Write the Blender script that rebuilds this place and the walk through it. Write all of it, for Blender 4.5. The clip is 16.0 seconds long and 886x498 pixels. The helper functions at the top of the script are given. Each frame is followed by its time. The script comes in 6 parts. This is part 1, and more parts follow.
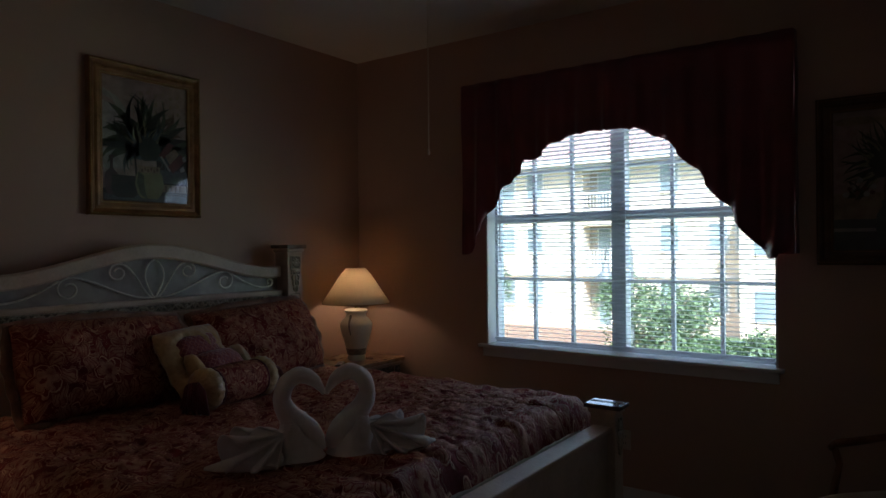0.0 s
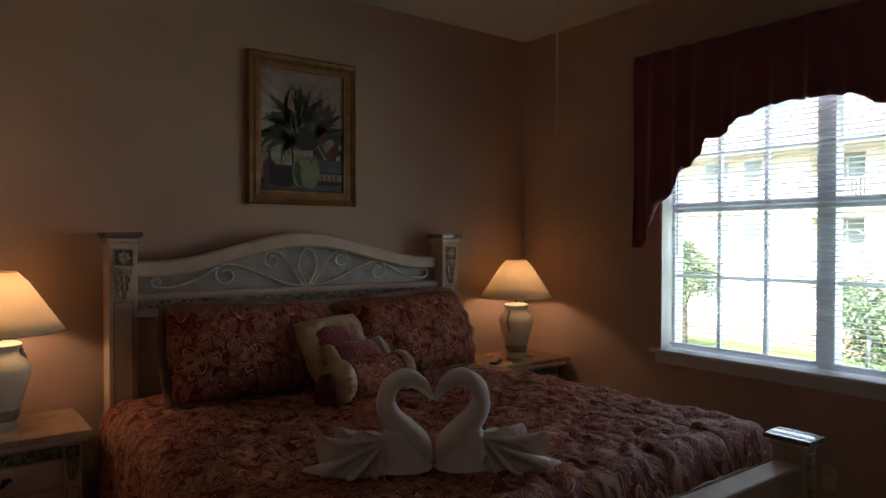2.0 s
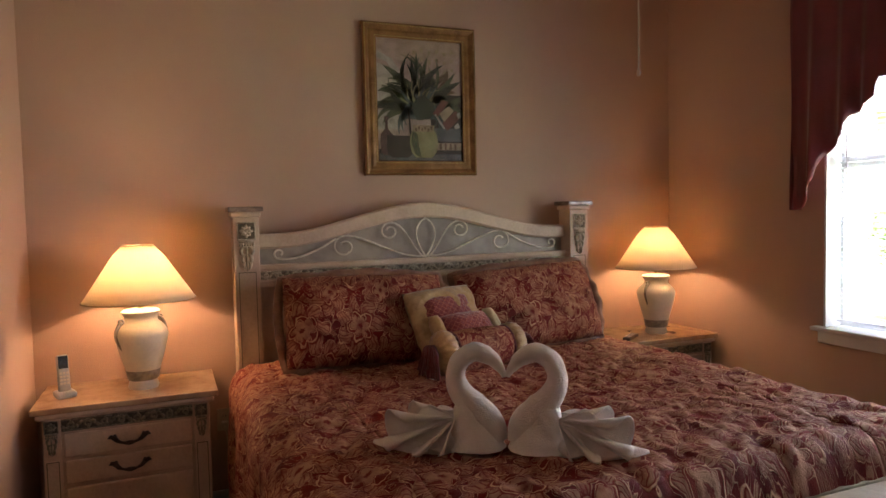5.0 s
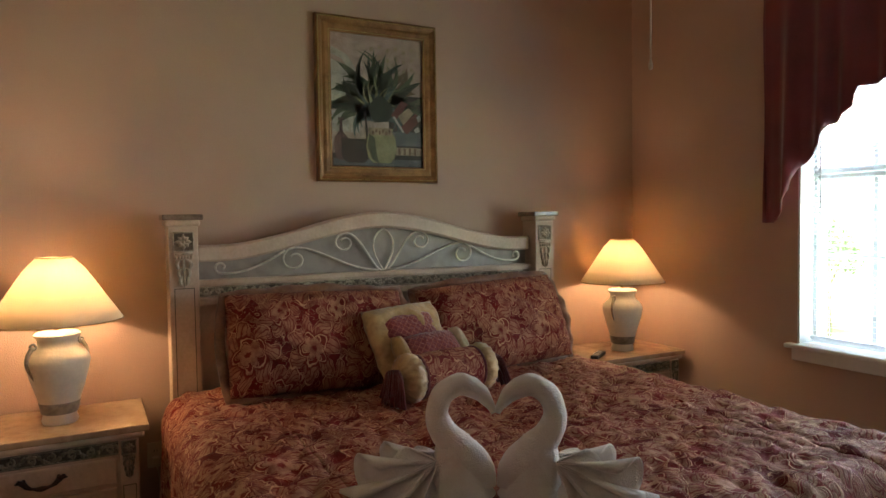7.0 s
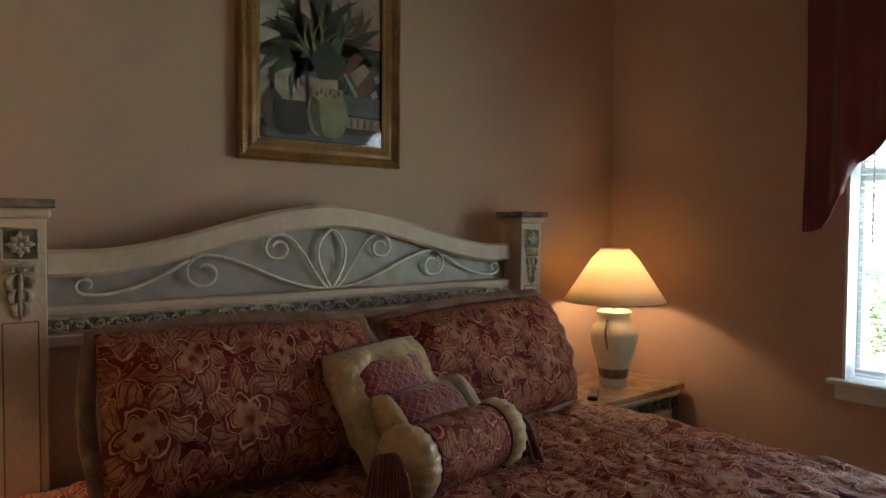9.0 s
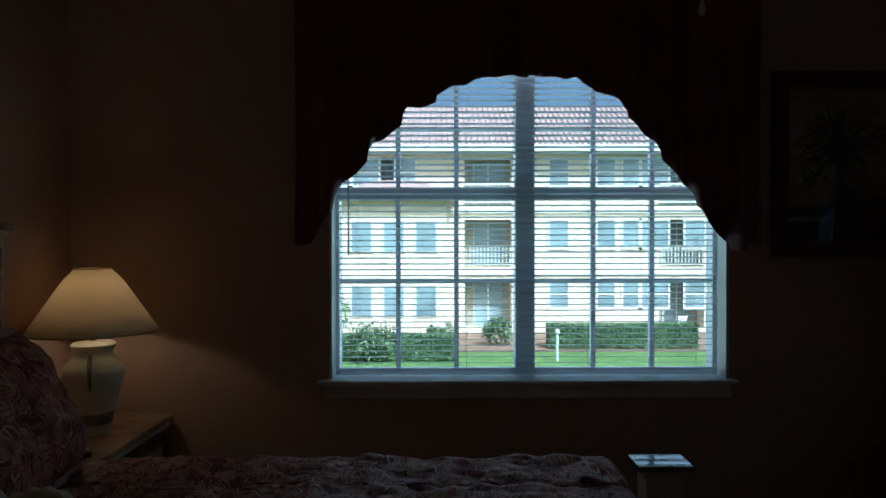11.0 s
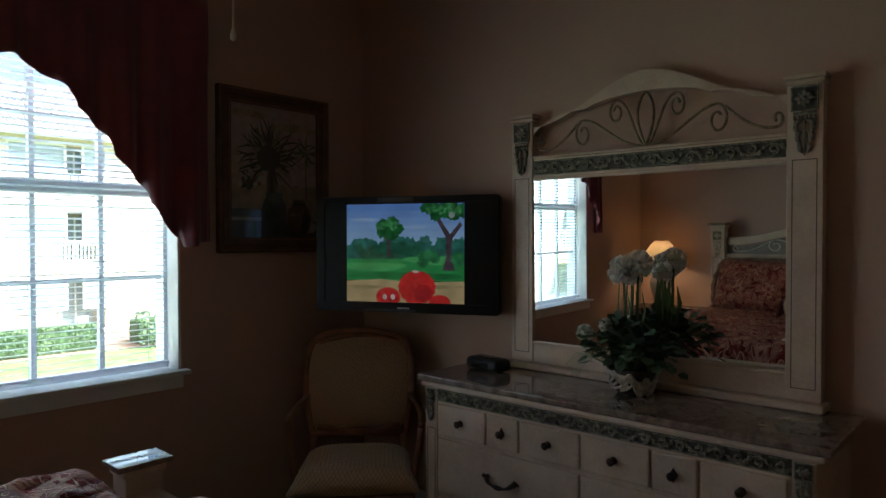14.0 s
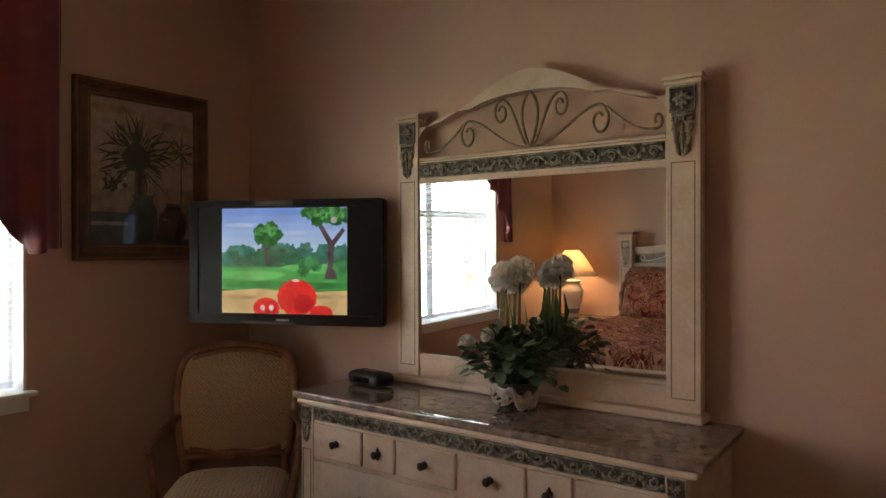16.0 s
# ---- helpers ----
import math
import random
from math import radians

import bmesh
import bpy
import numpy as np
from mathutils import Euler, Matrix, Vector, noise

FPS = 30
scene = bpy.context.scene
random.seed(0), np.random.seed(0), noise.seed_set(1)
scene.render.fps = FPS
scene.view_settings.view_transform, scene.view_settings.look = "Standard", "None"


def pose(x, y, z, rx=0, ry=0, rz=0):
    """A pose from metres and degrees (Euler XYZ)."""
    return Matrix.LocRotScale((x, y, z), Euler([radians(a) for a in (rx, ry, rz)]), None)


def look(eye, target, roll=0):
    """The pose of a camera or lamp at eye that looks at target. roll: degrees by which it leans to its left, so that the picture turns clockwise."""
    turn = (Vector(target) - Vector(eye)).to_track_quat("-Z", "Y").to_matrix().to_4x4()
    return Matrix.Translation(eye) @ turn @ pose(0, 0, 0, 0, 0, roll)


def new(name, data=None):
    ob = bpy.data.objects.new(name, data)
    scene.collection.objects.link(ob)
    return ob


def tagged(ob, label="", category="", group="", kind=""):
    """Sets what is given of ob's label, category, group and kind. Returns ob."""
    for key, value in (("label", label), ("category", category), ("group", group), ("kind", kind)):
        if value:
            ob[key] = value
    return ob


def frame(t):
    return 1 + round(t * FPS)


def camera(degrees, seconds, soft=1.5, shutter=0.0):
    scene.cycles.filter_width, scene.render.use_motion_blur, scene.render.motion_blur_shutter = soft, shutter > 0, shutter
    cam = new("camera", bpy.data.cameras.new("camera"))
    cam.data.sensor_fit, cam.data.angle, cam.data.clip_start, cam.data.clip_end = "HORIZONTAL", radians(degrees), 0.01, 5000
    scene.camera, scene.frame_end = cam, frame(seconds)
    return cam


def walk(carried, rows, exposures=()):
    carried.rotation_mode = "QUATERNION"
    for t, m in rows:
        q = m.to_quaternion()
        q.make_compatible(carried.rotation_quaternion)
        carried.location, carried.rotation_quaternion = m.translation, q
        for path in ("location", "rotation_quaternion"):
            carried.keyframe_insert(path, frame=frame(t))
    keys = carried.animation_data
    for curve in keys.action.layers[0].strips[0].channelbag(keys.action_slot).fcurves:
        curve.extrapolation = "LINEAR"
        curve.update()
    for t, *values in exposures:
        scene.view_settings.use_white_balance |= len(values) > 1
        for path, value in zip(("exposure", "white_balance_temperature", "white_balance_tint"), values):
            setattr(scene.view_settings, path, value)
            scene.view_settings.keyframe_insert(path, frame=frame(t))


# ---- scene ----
cam = camera(66.5, 16.0)
# time, eye, target, roll
PATH = [
    (0, (0.948, 2.095, 1.526), (-0.215, 3.723, 1.522), -0.60),
    (0.5, (0.992, 2.205, 1.518), (-0.321, 3.714, 1.489), -0.56),
    (1, (0.992, 2.305, 1.517), (-0.435, 3.707, 1.470), -0.16),
    (1.5, (0.968, 2.443, 1.527), (-0.557, 3.735, 1.494), -0.07),
    (2, (0.942, 2.517, 1.526), (-0.649, 3.730, 1.497), 0.09),
    (2.5, (0.951, 2.590, 1.522), (-0.693, 3.727, 1.488), -0.03),
    (3, (0.977, 2.671, 1.522), (-0.734, 3.705, 1.478), -0.30),
    (3.5, (0.988, 2.736, 1.519), (-0.791, 3.647, 1.444), -0.89),
    (4, (0.995, 2.800, 1.514), (-0.841, 3.587, 1.411), -1.37),
    (4.2, (0.999, 2.823, 1.510), (-0.853, 3.571, 1.400), -1.33),
    (6.3, (0.933, 2.908, 1.506), (-0.906, 3.689, 1.416), -1.03),
    (6.5, (0.870, 2.901, 1.510), (-0.949, 3.729, 1.419), -0.96),
    (7, (0.690, 2.889, 1.510), (-1.085, 3.806, 1.428), -0.85),
    (7.5, (0.452, 2.948, 1.502), (-1.290, 3.926, 1.422), -0.94),
    (8, (0.181, 2.997, 1.512), (-1.540, 4.014, 1.442), -0.81),
    (8.2, (0.071, 2.999, 1.504), (-1.639, 4.034, 1.439), -0.48),
    (10.3, (-0.88, 2.92, 1.49), (-1.90, 5.78, 1.42), 0.4),
    (10.5, (-0.905, 2.916, 1.491), (-1.361, 4.863, 1.464), 0.2),
    (11, (-0.985, 2.964, 1.489), (-0.977, 4.964, 1.47), -0.1),
    (11.5, (-1.012, 3.05, 1.499), (-0.577, 5.002, 1.477), -0.5),
    (12, (-1.037, 3.047, 1.503), (-0.278, 4.897, 1.494), -0.4),
    (12.5, (-1.087, 3.016, 1.489), (-0.08, 4.744, 1.498), -0.1),
    (13, (-1.171, 2.999, 1.486), (0.057, 4.578, 1.482), 0.0),
    (13.5, (-1.227, 2.972, 1.5), (0.183, 4.39, 1.469), -0.2),
    (14, (-1.24, 2.951, 1.499), (0.253, 4.282, 1.462), -0.1),
    (14.5, (-1.241, 2.942, 1.5), (0.269, 4.253, 1.465), -0.15),
    (15, (-1.233, 2.934, 1.495), (0.282, 4.238, 1.463), -0.1),
    (15.5, (-1.163, 2.929, 1.494), (0.399, 4.177, 1.464), -0.38),
    (16, (-0.961, 2.893, 1.475), (0.657, 4.069, 1.472), -0.08),
]
EXPO = [
    (0.0, 1.5, 5500, 12), (0.5, 1.55, 5500, 12), (1.0, 1.68, 5600, 12), (1.5, 2.0, 5800, 13), (2.0, 2.45, 6300, 16), (2.5, 3.0, 6700, 19), (3.0, 3.45, 7000, 23),
    (3.5, 3.75, 7200, 26), (4.0, 3.95, 7200, 26), (6.5, 4.12, 7000, 16), (7.0, 4.05, 6600, 9), (8.2, 4.1, 6500, 7), (10.3, 1.8, 5400, 2), (10.5, 1.55, 5150, 0),
    (10.8, 1.07, 5000, -2), (11.0, 0.76, 4900, -4), (12.5, 0.70, 4900, -4), (13.0, 0.76, 4950, -2), (13.5, 1.4, 5350, 4), (14.0, 2.6, 5900, 8), (14.5, 3.2, 6300, 8),
    (15.0, 3.45, 6500, 9), (15.5, 3.65, 6900, 14), (16.0, 4.05, 7400, 20),
]
walk(cam, [(t, look(eye, target, roll)) for t, eye, target, roll in PATH], EXPO)

# ---- world, sun, lamps ----
world = bpy.data.worlds.new("world")
scene.world = world
world.use_nodes = True
wn = world.node_tree
sky = wn.nodes.new("ShaderNodeTexSky")
sky.sky_type, sky.sun_disc = "NISHITA", False
sky.dust_density, sky.air_density = 7.0, 0.75
sky.sun_elevation, sky.sun_rotation = radians(52), radians(150)
wn.links.new(sky.outputs[0], wn.nodes["Background"].inputs[0])
wn.nodes["Background"].inputs[1].default_value = 0.13


def lamp(name, kind, m, energy, colour, **more):
    data = bpy.data.lights.new(name, kind)
    data.energy, data.color = energy, colour
    for key, value in more.items():
        if key == "angle": data.angle = value
        if key == "size": data.shadow_soft_size = value
        if key == "shape": data.shape, data.size, data.size_y = "RECTANGLE", value[0], value[1]
    ob = new(name, data)
    ob.matrix_world = m
    return ob


lamp("sun", "SUN", look((0, 0, 30), (-0.6, 1.0, 28.4)), 4.2, (1.0, 0.96, 0.90), angle=radians(0.5))
lamp("window_daylight", "AREA", look((-0.585, 6.23, 1.65), (-0.585, 0, 0.3)), 4.15, (0.85, 0.92, 1.0), shape=(1.78, 1.5))

# ---- materials ----
def material(name, colour, rough=0.6, metal=0.0, second=None, scale=8.0, amount=0.35, fine=60.0, bump=0.02, detail=4.0, spec=0.5, coat=0.0, sheen=0.0, per_object=0.0):
    """A surface with variation at two scales and fine relief; second: the colour it drifts to."""
    m = bpy.data.materials.new(name)
    m.use_nodes = True
    t = m.node_tree
    b = t.nodes["Principled BSDF"]
    b.inputs["Roughness"].default_value, b.inputs["Metallic"].default_value = rough, metal
    b.inputs["Specular IOR Level"].default_value = spec
    b.inputs["Coat Weight"].default_value = coat
    b.inputs["Sheen Weight"].default_value = sheen
    co = t.nodes.new("ShaderNodeTexCoord")
    n1, n2 = t.nodes.new("ShaderNodeTexNoise"), t.nodes.new("ShaderNodeTexNoise")
    n1.inputs["Scale"].default_value, n1.inputs["Detail"].default_value = scale, detail
    n2.inputs["Scale"].default_value, n2.inputs["Detail"].default_value = fine, 3
    for n in (n1, n2):
        t.links.new(co.outputs["Object"], n.inputs["Vector"])
    add = t.nodes.new("ShaderNodeMath")
    add.operation = "MULTIPLY_ADD"
    t.links.new(n2.outputs[0], add.inputs[0])
    add.inputs[1].default_value = 0.4
    t.links.new(n1.outputs[0], add.inputs[2])
    ramp = t.nodes.new("ShaderNodeValToRGB")
    second = second or tuple(c * (1 - amount) for c in colour)
    ramp.color_ramp.elements[0].position, ramp.color_ramp.elements[0].color = 0.52, (*second, 1)
    ramp.color_ramp.elements[1].position, ramp.color_ramp.elements[1].color = 0.84, (*colour, 1)
    t.links.new(add.outputs[0], ramp.inputs[0])
    last = ramp.outputs[0]
    if per_object:
        info, hsv = t.nodes.new("ShaderNodeObjectInfo"), t.nodes.new("ShaderNodeHueSaturation")
        mr = t.nodes.new("ShaderNodeMapRange")
        mr.inputs["To Min"].default_value, mr.inputs["To Max"].default_value = 1 - per_object, 1 + per_object
        t.links.new(info.outputs["Random"], mr.inputs["Value"])
        t.links.new(mr.outputs[0], hsv.inputs["Value"])
        t.links.new(last, hsv.inputs["Color"])
        last = hsv.outputs[0]
    t.links.new(last, b.inputs["Base Color"])
    if bump:
        bp = t.nodes.new("ShaderNodeBump")
        bp.inputs["Strength"].default_value, bp.inputs["Distance"].default_value = 0.5, bump
        t.links.new(n2.outputs[0], bp.inputs["Height"])
        t.links.new(bp.outputs[0], b.inputs["Normal"])
    return m


def brocade(name, ground, fill, thread, wide, high):
    """Woven damask on the cloth's own coordinates: half-drop rows of petalled medallions, vines between."""
    m = material(name, ground, 0.55, spec=0.2)
    t = m.node_tree
    b = t.nodes["Principled BSDF"]

    def op(kind, a, c=0.0):
        n = t.nodes.new("ShaderNodeMath")
        n.operation = kind
        for i, v in enumerate((a, c)):
            if isinstance(v, (int, float)): n.inputs[i].default_value = v
            else: t.links.new(v, n.inputs[i])
        return n.outputs[0]

    def fade(value, lo, hi):
        r = t.nodes.new("ShaderNodeMapRange")
        r.inputs["From Min"].default_value, r.inputs["From Max"].default_value = lo, hi
        t.links.new(value, r.inputs["Value"])
        return r.outputs[0]

    def tex(kind, scale, vector, **more):
        n = t.nodes.new(kind)
        n.inputs["Scale"].default_value = scale
        for key, v in more.items(): n.inputs[key.title()].default_value = v
        t.links.new(vector, n.inputs["Vector"])
        return n
    uv = t.nodes.new("ShaderNodeUVMap")
    sep = t.nodes.new("ShaderNodeSeparateXYZ")
    wob = tex("ShaderNodeTexNoise", 14.0, uv.outputs[0], detail=2.0)
    bend = t.nodes.new("ShaderNodeVectorMath")
    bend.operation = "MULTIPLY_ADD"
    t.links.new(wob.outputs["Color"], bend.inputs[0])
    bend.inputs[1].default_value = (0.065, 0.065, 0)
    t.links.new(uv.outputs[0], bend.inputs[2])
    t.links.new(bend.outputs[0], sep.inputs[0])
    stroke, body = 0.0, 0.0

    def rim(value, at, half):
        return fade(op("ABSOLUTE", op("SUBTRACT", value, at)), half, half * 0.5)

    def lobed(angle, count, kind, low):
        """A petalled radius: 1 at each petal's tip, low between two petals."""
        return op("ADD", low, op("MULTIPLY", op("ABSOLUTE", op(kind, op("MULTIPLY", angle, count))), 1.0 - low))
    for off, grow in ((0.0, 1.0), (0.5, 0.78)):
        a = op("MULTIPLY", op("SUBTRACT", op("FRACT", op("ADD", op("DIVIDE", sep.outputs[0], wide), off)), 0.5), wide / grow)
        c = op("MULTIPLY", op("SUBTRACT", op("FRACT", op("ADD", op("DIVIDE", sep.outputs[1], high), off)), 0.5), high * 0.78 / grow)
        r = op("DIVIDE", op("SQRT", op("ADD", op("MULTIPLY", a, a), op("MULTIPLY", c, c))), wide * 0.47)
        th = op("ARCTAN2", c, a)
        outer = op("DIVIDE", r, lobed(th, 3.5, "COSINE", 0.62))
        middle = op("DIVIDE", r, lobed(th, 2.5, "SINE", 0.70))
        inner = op("DIVIDE", r, lobed(th, 3.0, "COSINE", 0.60))
        inside = fade(outer, 1.0, 0.97)
        vein = fade(op("COSINE", op("ADD", op("MULTIPLY", th, 27.0), op("MULTIPLY", r, 30.0))), -0.98, -0.5)
        split = fade(op("ABSOLUTE", op("COSINE", op("MULTIPLY", th, 3.5))), 0.10, 0.22)
        petals = op("MULTIPLY", op("MULTIPLY", fade(middle, 0.58, 0.62), fade(outer, 0.93, 0.89)), op("MULTIPLY", vein, split))
        heart = op("MULTIPLY", fade(inner, 0.40, 0.37), fade(inner, 0.09, 0.12))
        lines = op("MAXIMUM", op("MAXIMUM", rim(outer, 0.965, 0.03), rim(middle, 0.52, 0.026)), rim(inner, 0.43, 0.018))
        figure = op("MAXIMUM", op("MAXIMUM", op("MULTIPLY", petals, 0.50), op("MULTIPLY", heart, 0.6)), lines)
        stroke = op("MAXIMUM", stroke, op("MULTIPLY", figure, inside))
        body = op("MAXIMUM", body, inside)
    vine = tex("ShaderNodeTexNoise", 10.0, uv.outputs[0], detail=1.5, distortion=1.9)
    open_ground = op("SUBTRACT", 1.0, body)
    leafy = op("MULTIPLY", fade(vine.outputs[0], 0.535, 0.545), open_ground)
    hatch = op("MULTIPLY", leafy, fade(op("COSINE", op("MULTIPLY", vine.outputs[0], 170.0)), -0.8, -0.2))
    edge = op("MULTIPLY", op("MAXIMUM", rim(vine.outputs[0], 0.55, 0.012), rim(vine.outputs[0], 0.44, 0.008)), open_ground)
    stroke = op("MAXIMUM", stroke, op("MAXIMUM", op("MULTIPLY", edge, 0.9), op("MULTIPLY", hatch, 0.42)))
    weave = tex("ShaderNodeTexNoise", 420.0, uv.outputs[0])
    worn = tex("ShaderNodeTexNoise", 26.0, uv.outputs[0], detail=3.0)
    stroke = op("MULTIPLY", stroke, op("MULTIPLY", fade(weave.outputs[0], 0.20, 0.42), fade(worn.outputs[0], 0.24, 0.56)))
    body = op("MULTIPLY", op("MAXIMUM", body, leafy), fade(worn.outputs[0], 0.25, 0.75))

    def blend(fac, first, second):
        n = t.nodes.new("ShaderNodeMix")
        n.data_type = "RGBA"
        t.links.new(fac, n.inputs[0])
        for slot, v in ((6, first), (7, second)):
            if isinstance(v, tuple): n.inputs[slot].default_value = (*v, 1)
            else: t.links.new(v, n.inputs[slot])
        return n.outputs[2]
    old = b.inputs["Base Color"].links[0].from_socket
    t.links.new(blend(stroke, blend(body, old, fill), thread), b.inputs["Base Color"])
    bp = t.nodes.new("ShaderNodeBump")
    bp.inputs["Strength"].default_value, bp.inputs["Distance"].default_value = 0.6, 0.005
    t.links.new(op("ADD", op("ADD", stroke, body), weave.outputs[0]), bp.inputs["Height"])
    t.links.new(bp.outputs[0], b.inputs["Normal"])
    return m


def diamonds(name, ground, thread, scale):
    """Quilted cloth with a fine diamond lattice."""
    m = material(name, ground, 0.5, sheen=0.4)
    t = m.node_tree
    b = t.nodes["Principled BSDF"]
    co = t.nodes.new("ShaderNodeTexCoord")
    lat = []
    for turn in (45, -45):
        mp, w = t.nodes.new("ShaderNodeMapping"), t.nodes.new("ShaderNodeTexWave")
        mp.inputs["Rotation"].default_value = (radians(turn), 0, 0)
        w.bands_direction = "Y"
        w.inputs["Scale"].default_value = scale
        t.links.new(co.outputs["Object"], mp.inputs["Vector"])
        t.links.new(mp.outputs[0], w.inputs["Vector"])
        lat.append(w.outputs["Fac"])
    mx = t.nodes.new("ShaderNodeMath")
    mx.operation = "MAXIMUM"
    t.links.new(lat[0], mx.inputs[0]), t.links.new(lat[1], mx.inputs[1])
    ramp = t.nodes.new("ShaderNodeValToRGB")
    ramp.color_ramp.elements[0].position, ramp.color_ramp.elements[0].color = 0.92, (*ground, 1)
    ramp.color_ramp.elements[1].position, ramp.color_ramp.elements[1].color = 0.97, (*thread, 1)
    t.links.new(mx.outputs[0], ramp.inputs[0])
    t.links.new(ramp.outputs[0], b.inputs["Base Color"])
    return m


def emission(name, colour, strength):
    m = bpy.data.materials.new(name)
    m.use_nodes = True
    b = m.node_tree.nodes["Principled BSDF"]
    b.inputs["Base Color"].default_value = (0.01, 0.01, 0.01, 1)
    b.inputs["Emission Color"].default_value, b.inputs["Emission Strength"].default_value = (*colour, 1), strength
    b.inputs["Roughness"].default_value = 0.2
    return m


WALL = material("tan_wall_paint", (0.575, 0.39, 0.298), 0.75, second=(0.535, 0.355, 0.268), scale=1.5, fine=180, bump=0.003, spec=0.25)
CEIL = material("ceiling_paint", (0.72, 0.66, 0.58), 0.85, scale=2, amount=0.06, fine=90, bump=0.006, spec=0.2)
CARPET = material("beige_carpet", (0.36, 0.27, 0.19), 0.95, scale=4, fine=260, bump=0.02, spec=0.1, sheen=0.3)
WHITE = material("white_trim_paint", (0.82, 0.82, 0.80), 0.4, scale=5, amount=0.06, fine=60, bump=0.002)
VINYL = material("white_vinyl", (0.80, 0.82, 0.84), 0.35, scale=5, amount=0.05, bump=0.001)
WASH = material("whitewashed_wood", (0.66, 0.51, 0.385), 0.46, second=(0.54, 0.395, 0.285), scale=6, fine=70, bump=0.003)
CARVE = material("antiqued_green_grey_carving", (0.10, 0.095, 0.068), 0.5, second=(0.05, 0.05, 0.036), scale=30, fine=120, bump=0.004)
CARVE_HI = material("antiqued_carved_relief", (0.33, 0.295, 0.21), 0.36, second=(0.10, 0.098, 0.07), scale=60, fine=140, bump=0.003)
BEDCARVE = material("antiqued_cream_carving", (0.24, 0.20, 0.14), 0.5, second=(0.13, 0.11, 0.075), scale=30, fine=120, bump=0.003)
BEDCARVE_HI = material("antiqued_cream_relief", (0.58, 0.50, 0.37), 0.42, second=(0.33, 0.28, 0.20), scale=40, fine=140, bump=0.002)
GROOVE = material("dark_glazed_groove", (0.16, 0.12, 0.08), 0.6, bump=0.0)
PANEL = material("pearl_grey_panel", (0.41, 0.355, 0.305), 0.4, second=(0.29, 0.25, 0.215), scale=5, fine=20, bump=0.001)
SCROLL = material("brushed_silver_gold_iron", (0.90, 0.83, 0.70), 0.30, 0.25, scale=20, fine=90, bump=0.002)
BRONZESCROLL = material("rubbed_bronze_scroll", (0.34, 0.26, 0.16), 0.36, 0.45, second=(0.16, 0.12, 0.075), scale=30, fine=90, bump=0.002)
BRONZE = material("dark_bronze", (0.07, 0.05, 0.04), 0.35, 0.8, scale=30, bump=0.002)
STONE = material("polished_brown_stone", (0.31, 0.225, 0.175), 0.03, second=(0.14, 0.10, 0.08), scale=22, fine=90, detail=8, bump=0.0, coat=0.4)
STONE_TAN = material("tan_marble_top", (0.52, 0.36, 0.23), 0.2, second=(0.36, 0.22, 0.13), scale=12, fine=50, detail=8, bump=0.0, coat=0.3)
CERAMIC = material("cream_ceramic", (0.74, 0.68, 0.56), 0.35, scale=9, amount=0.12, bump=0.002)
GREYBAND = material("grey_glaze_band", (0.28, 0.25, 0.20), 0.4, scale=30, bump=0.002)
BRASS = material("brass", (0.6, 0.42, 0.18), 0.3, 1.0, bump=0.0)
QUILT = brocade("wine_brocade", (0.235, 0.012, 0.008), (0.29, 0.036, 0.018), (0.82, 0.52, 0.33), 0.25, 0.34)
SHAM = brocade("wine_brocade_sham", (0.20, 0.010, 0.007), (0.22, 0.028, 0.014), (0.64, 0.35, 0.20), 0.25, 0.34)
TANBORDER = material("tan_border_cloth", (0.25, 0.115, 0.055), 0.5, second=(0.15, 0.055, 0.028), scale=14, fine=80, bump=0.006, sheen=0.3)
GOLD = material("gold_satin", (0.60, 0.41, 0.20), 0.26, second=(0.40, 0.245, 0.11), scale=16, fine=60, bump=0.01, sheen=0.4)
CREAMTRIM = material("cream_satin_trim", (0.68, 0.58, 0.40), 0.4, scale=16, bump=0.004)
LATTICE = diamonds("wine_lattice_quilting", (0.20, 0.012, 0.014), (0.34, 0.09, 0.055), 15.0)
WINE = material("wine_tassel", (0.17, 0.015, 0.02), 0.7, scale=40, fine=200, bump=0.01, sheen=0.3)
VALANCE = material("burgundy_satin", (0.225, 0.027, 0.038), 0.42, second=(0.155, 0.018, 0.026), scale=5, fine=150, bump=0.003, sheen=0.4)
TOWEL = material("white_terry_towel", (0.92, 0.85, 0.81), 0.95, second=(0.86, 0.77, 0.72), scale=25, fine=260, bump=0.012, spec=0.1, sheen=0.3)
FRAMEGOLD = material("antique_gold_frame", (0.36, 0.175, 0.062), 0.38, 0.3, second=(0.20, 0.095, 0.032), scale=14, fine=90, bump=0.004)
FRAMEGILT = material("gilt_beading", (0.52, 0.36, 0.14), 0.32, 0.6, scale=30, bump=0.0)
FRAMEWOOD = material("walnut_frame", (0.15, 0.07, 0.03), 0.4, second=(0.08, 0.035, 0.015), scale=14, fine=90, bump=0.003)
BLACK = material("black_gloss_plastic", (0.012, 0.012, 0.014), 0.12, bump=0.0, amount=0.1, coat=0.5)
BLACKMATT = material("black_plastic", (0.02, 0.02, 0.02), 0.5, bump=0.001)
SILVER = material("silver_plastic", (0.55, 0.55, 0.56), 0.35, 0.5, bump=0.0)
DARKTRIM = material("smoked_grey_plastic", (0.16, 0.16, 0.17), 0.25, 0.4, bump=0.0)
TVBLACK = material("satin_black_plastic", (0.010, 0.010, 0.011), 0.34, bump=0.0, amount=0.1, spec=0.25)
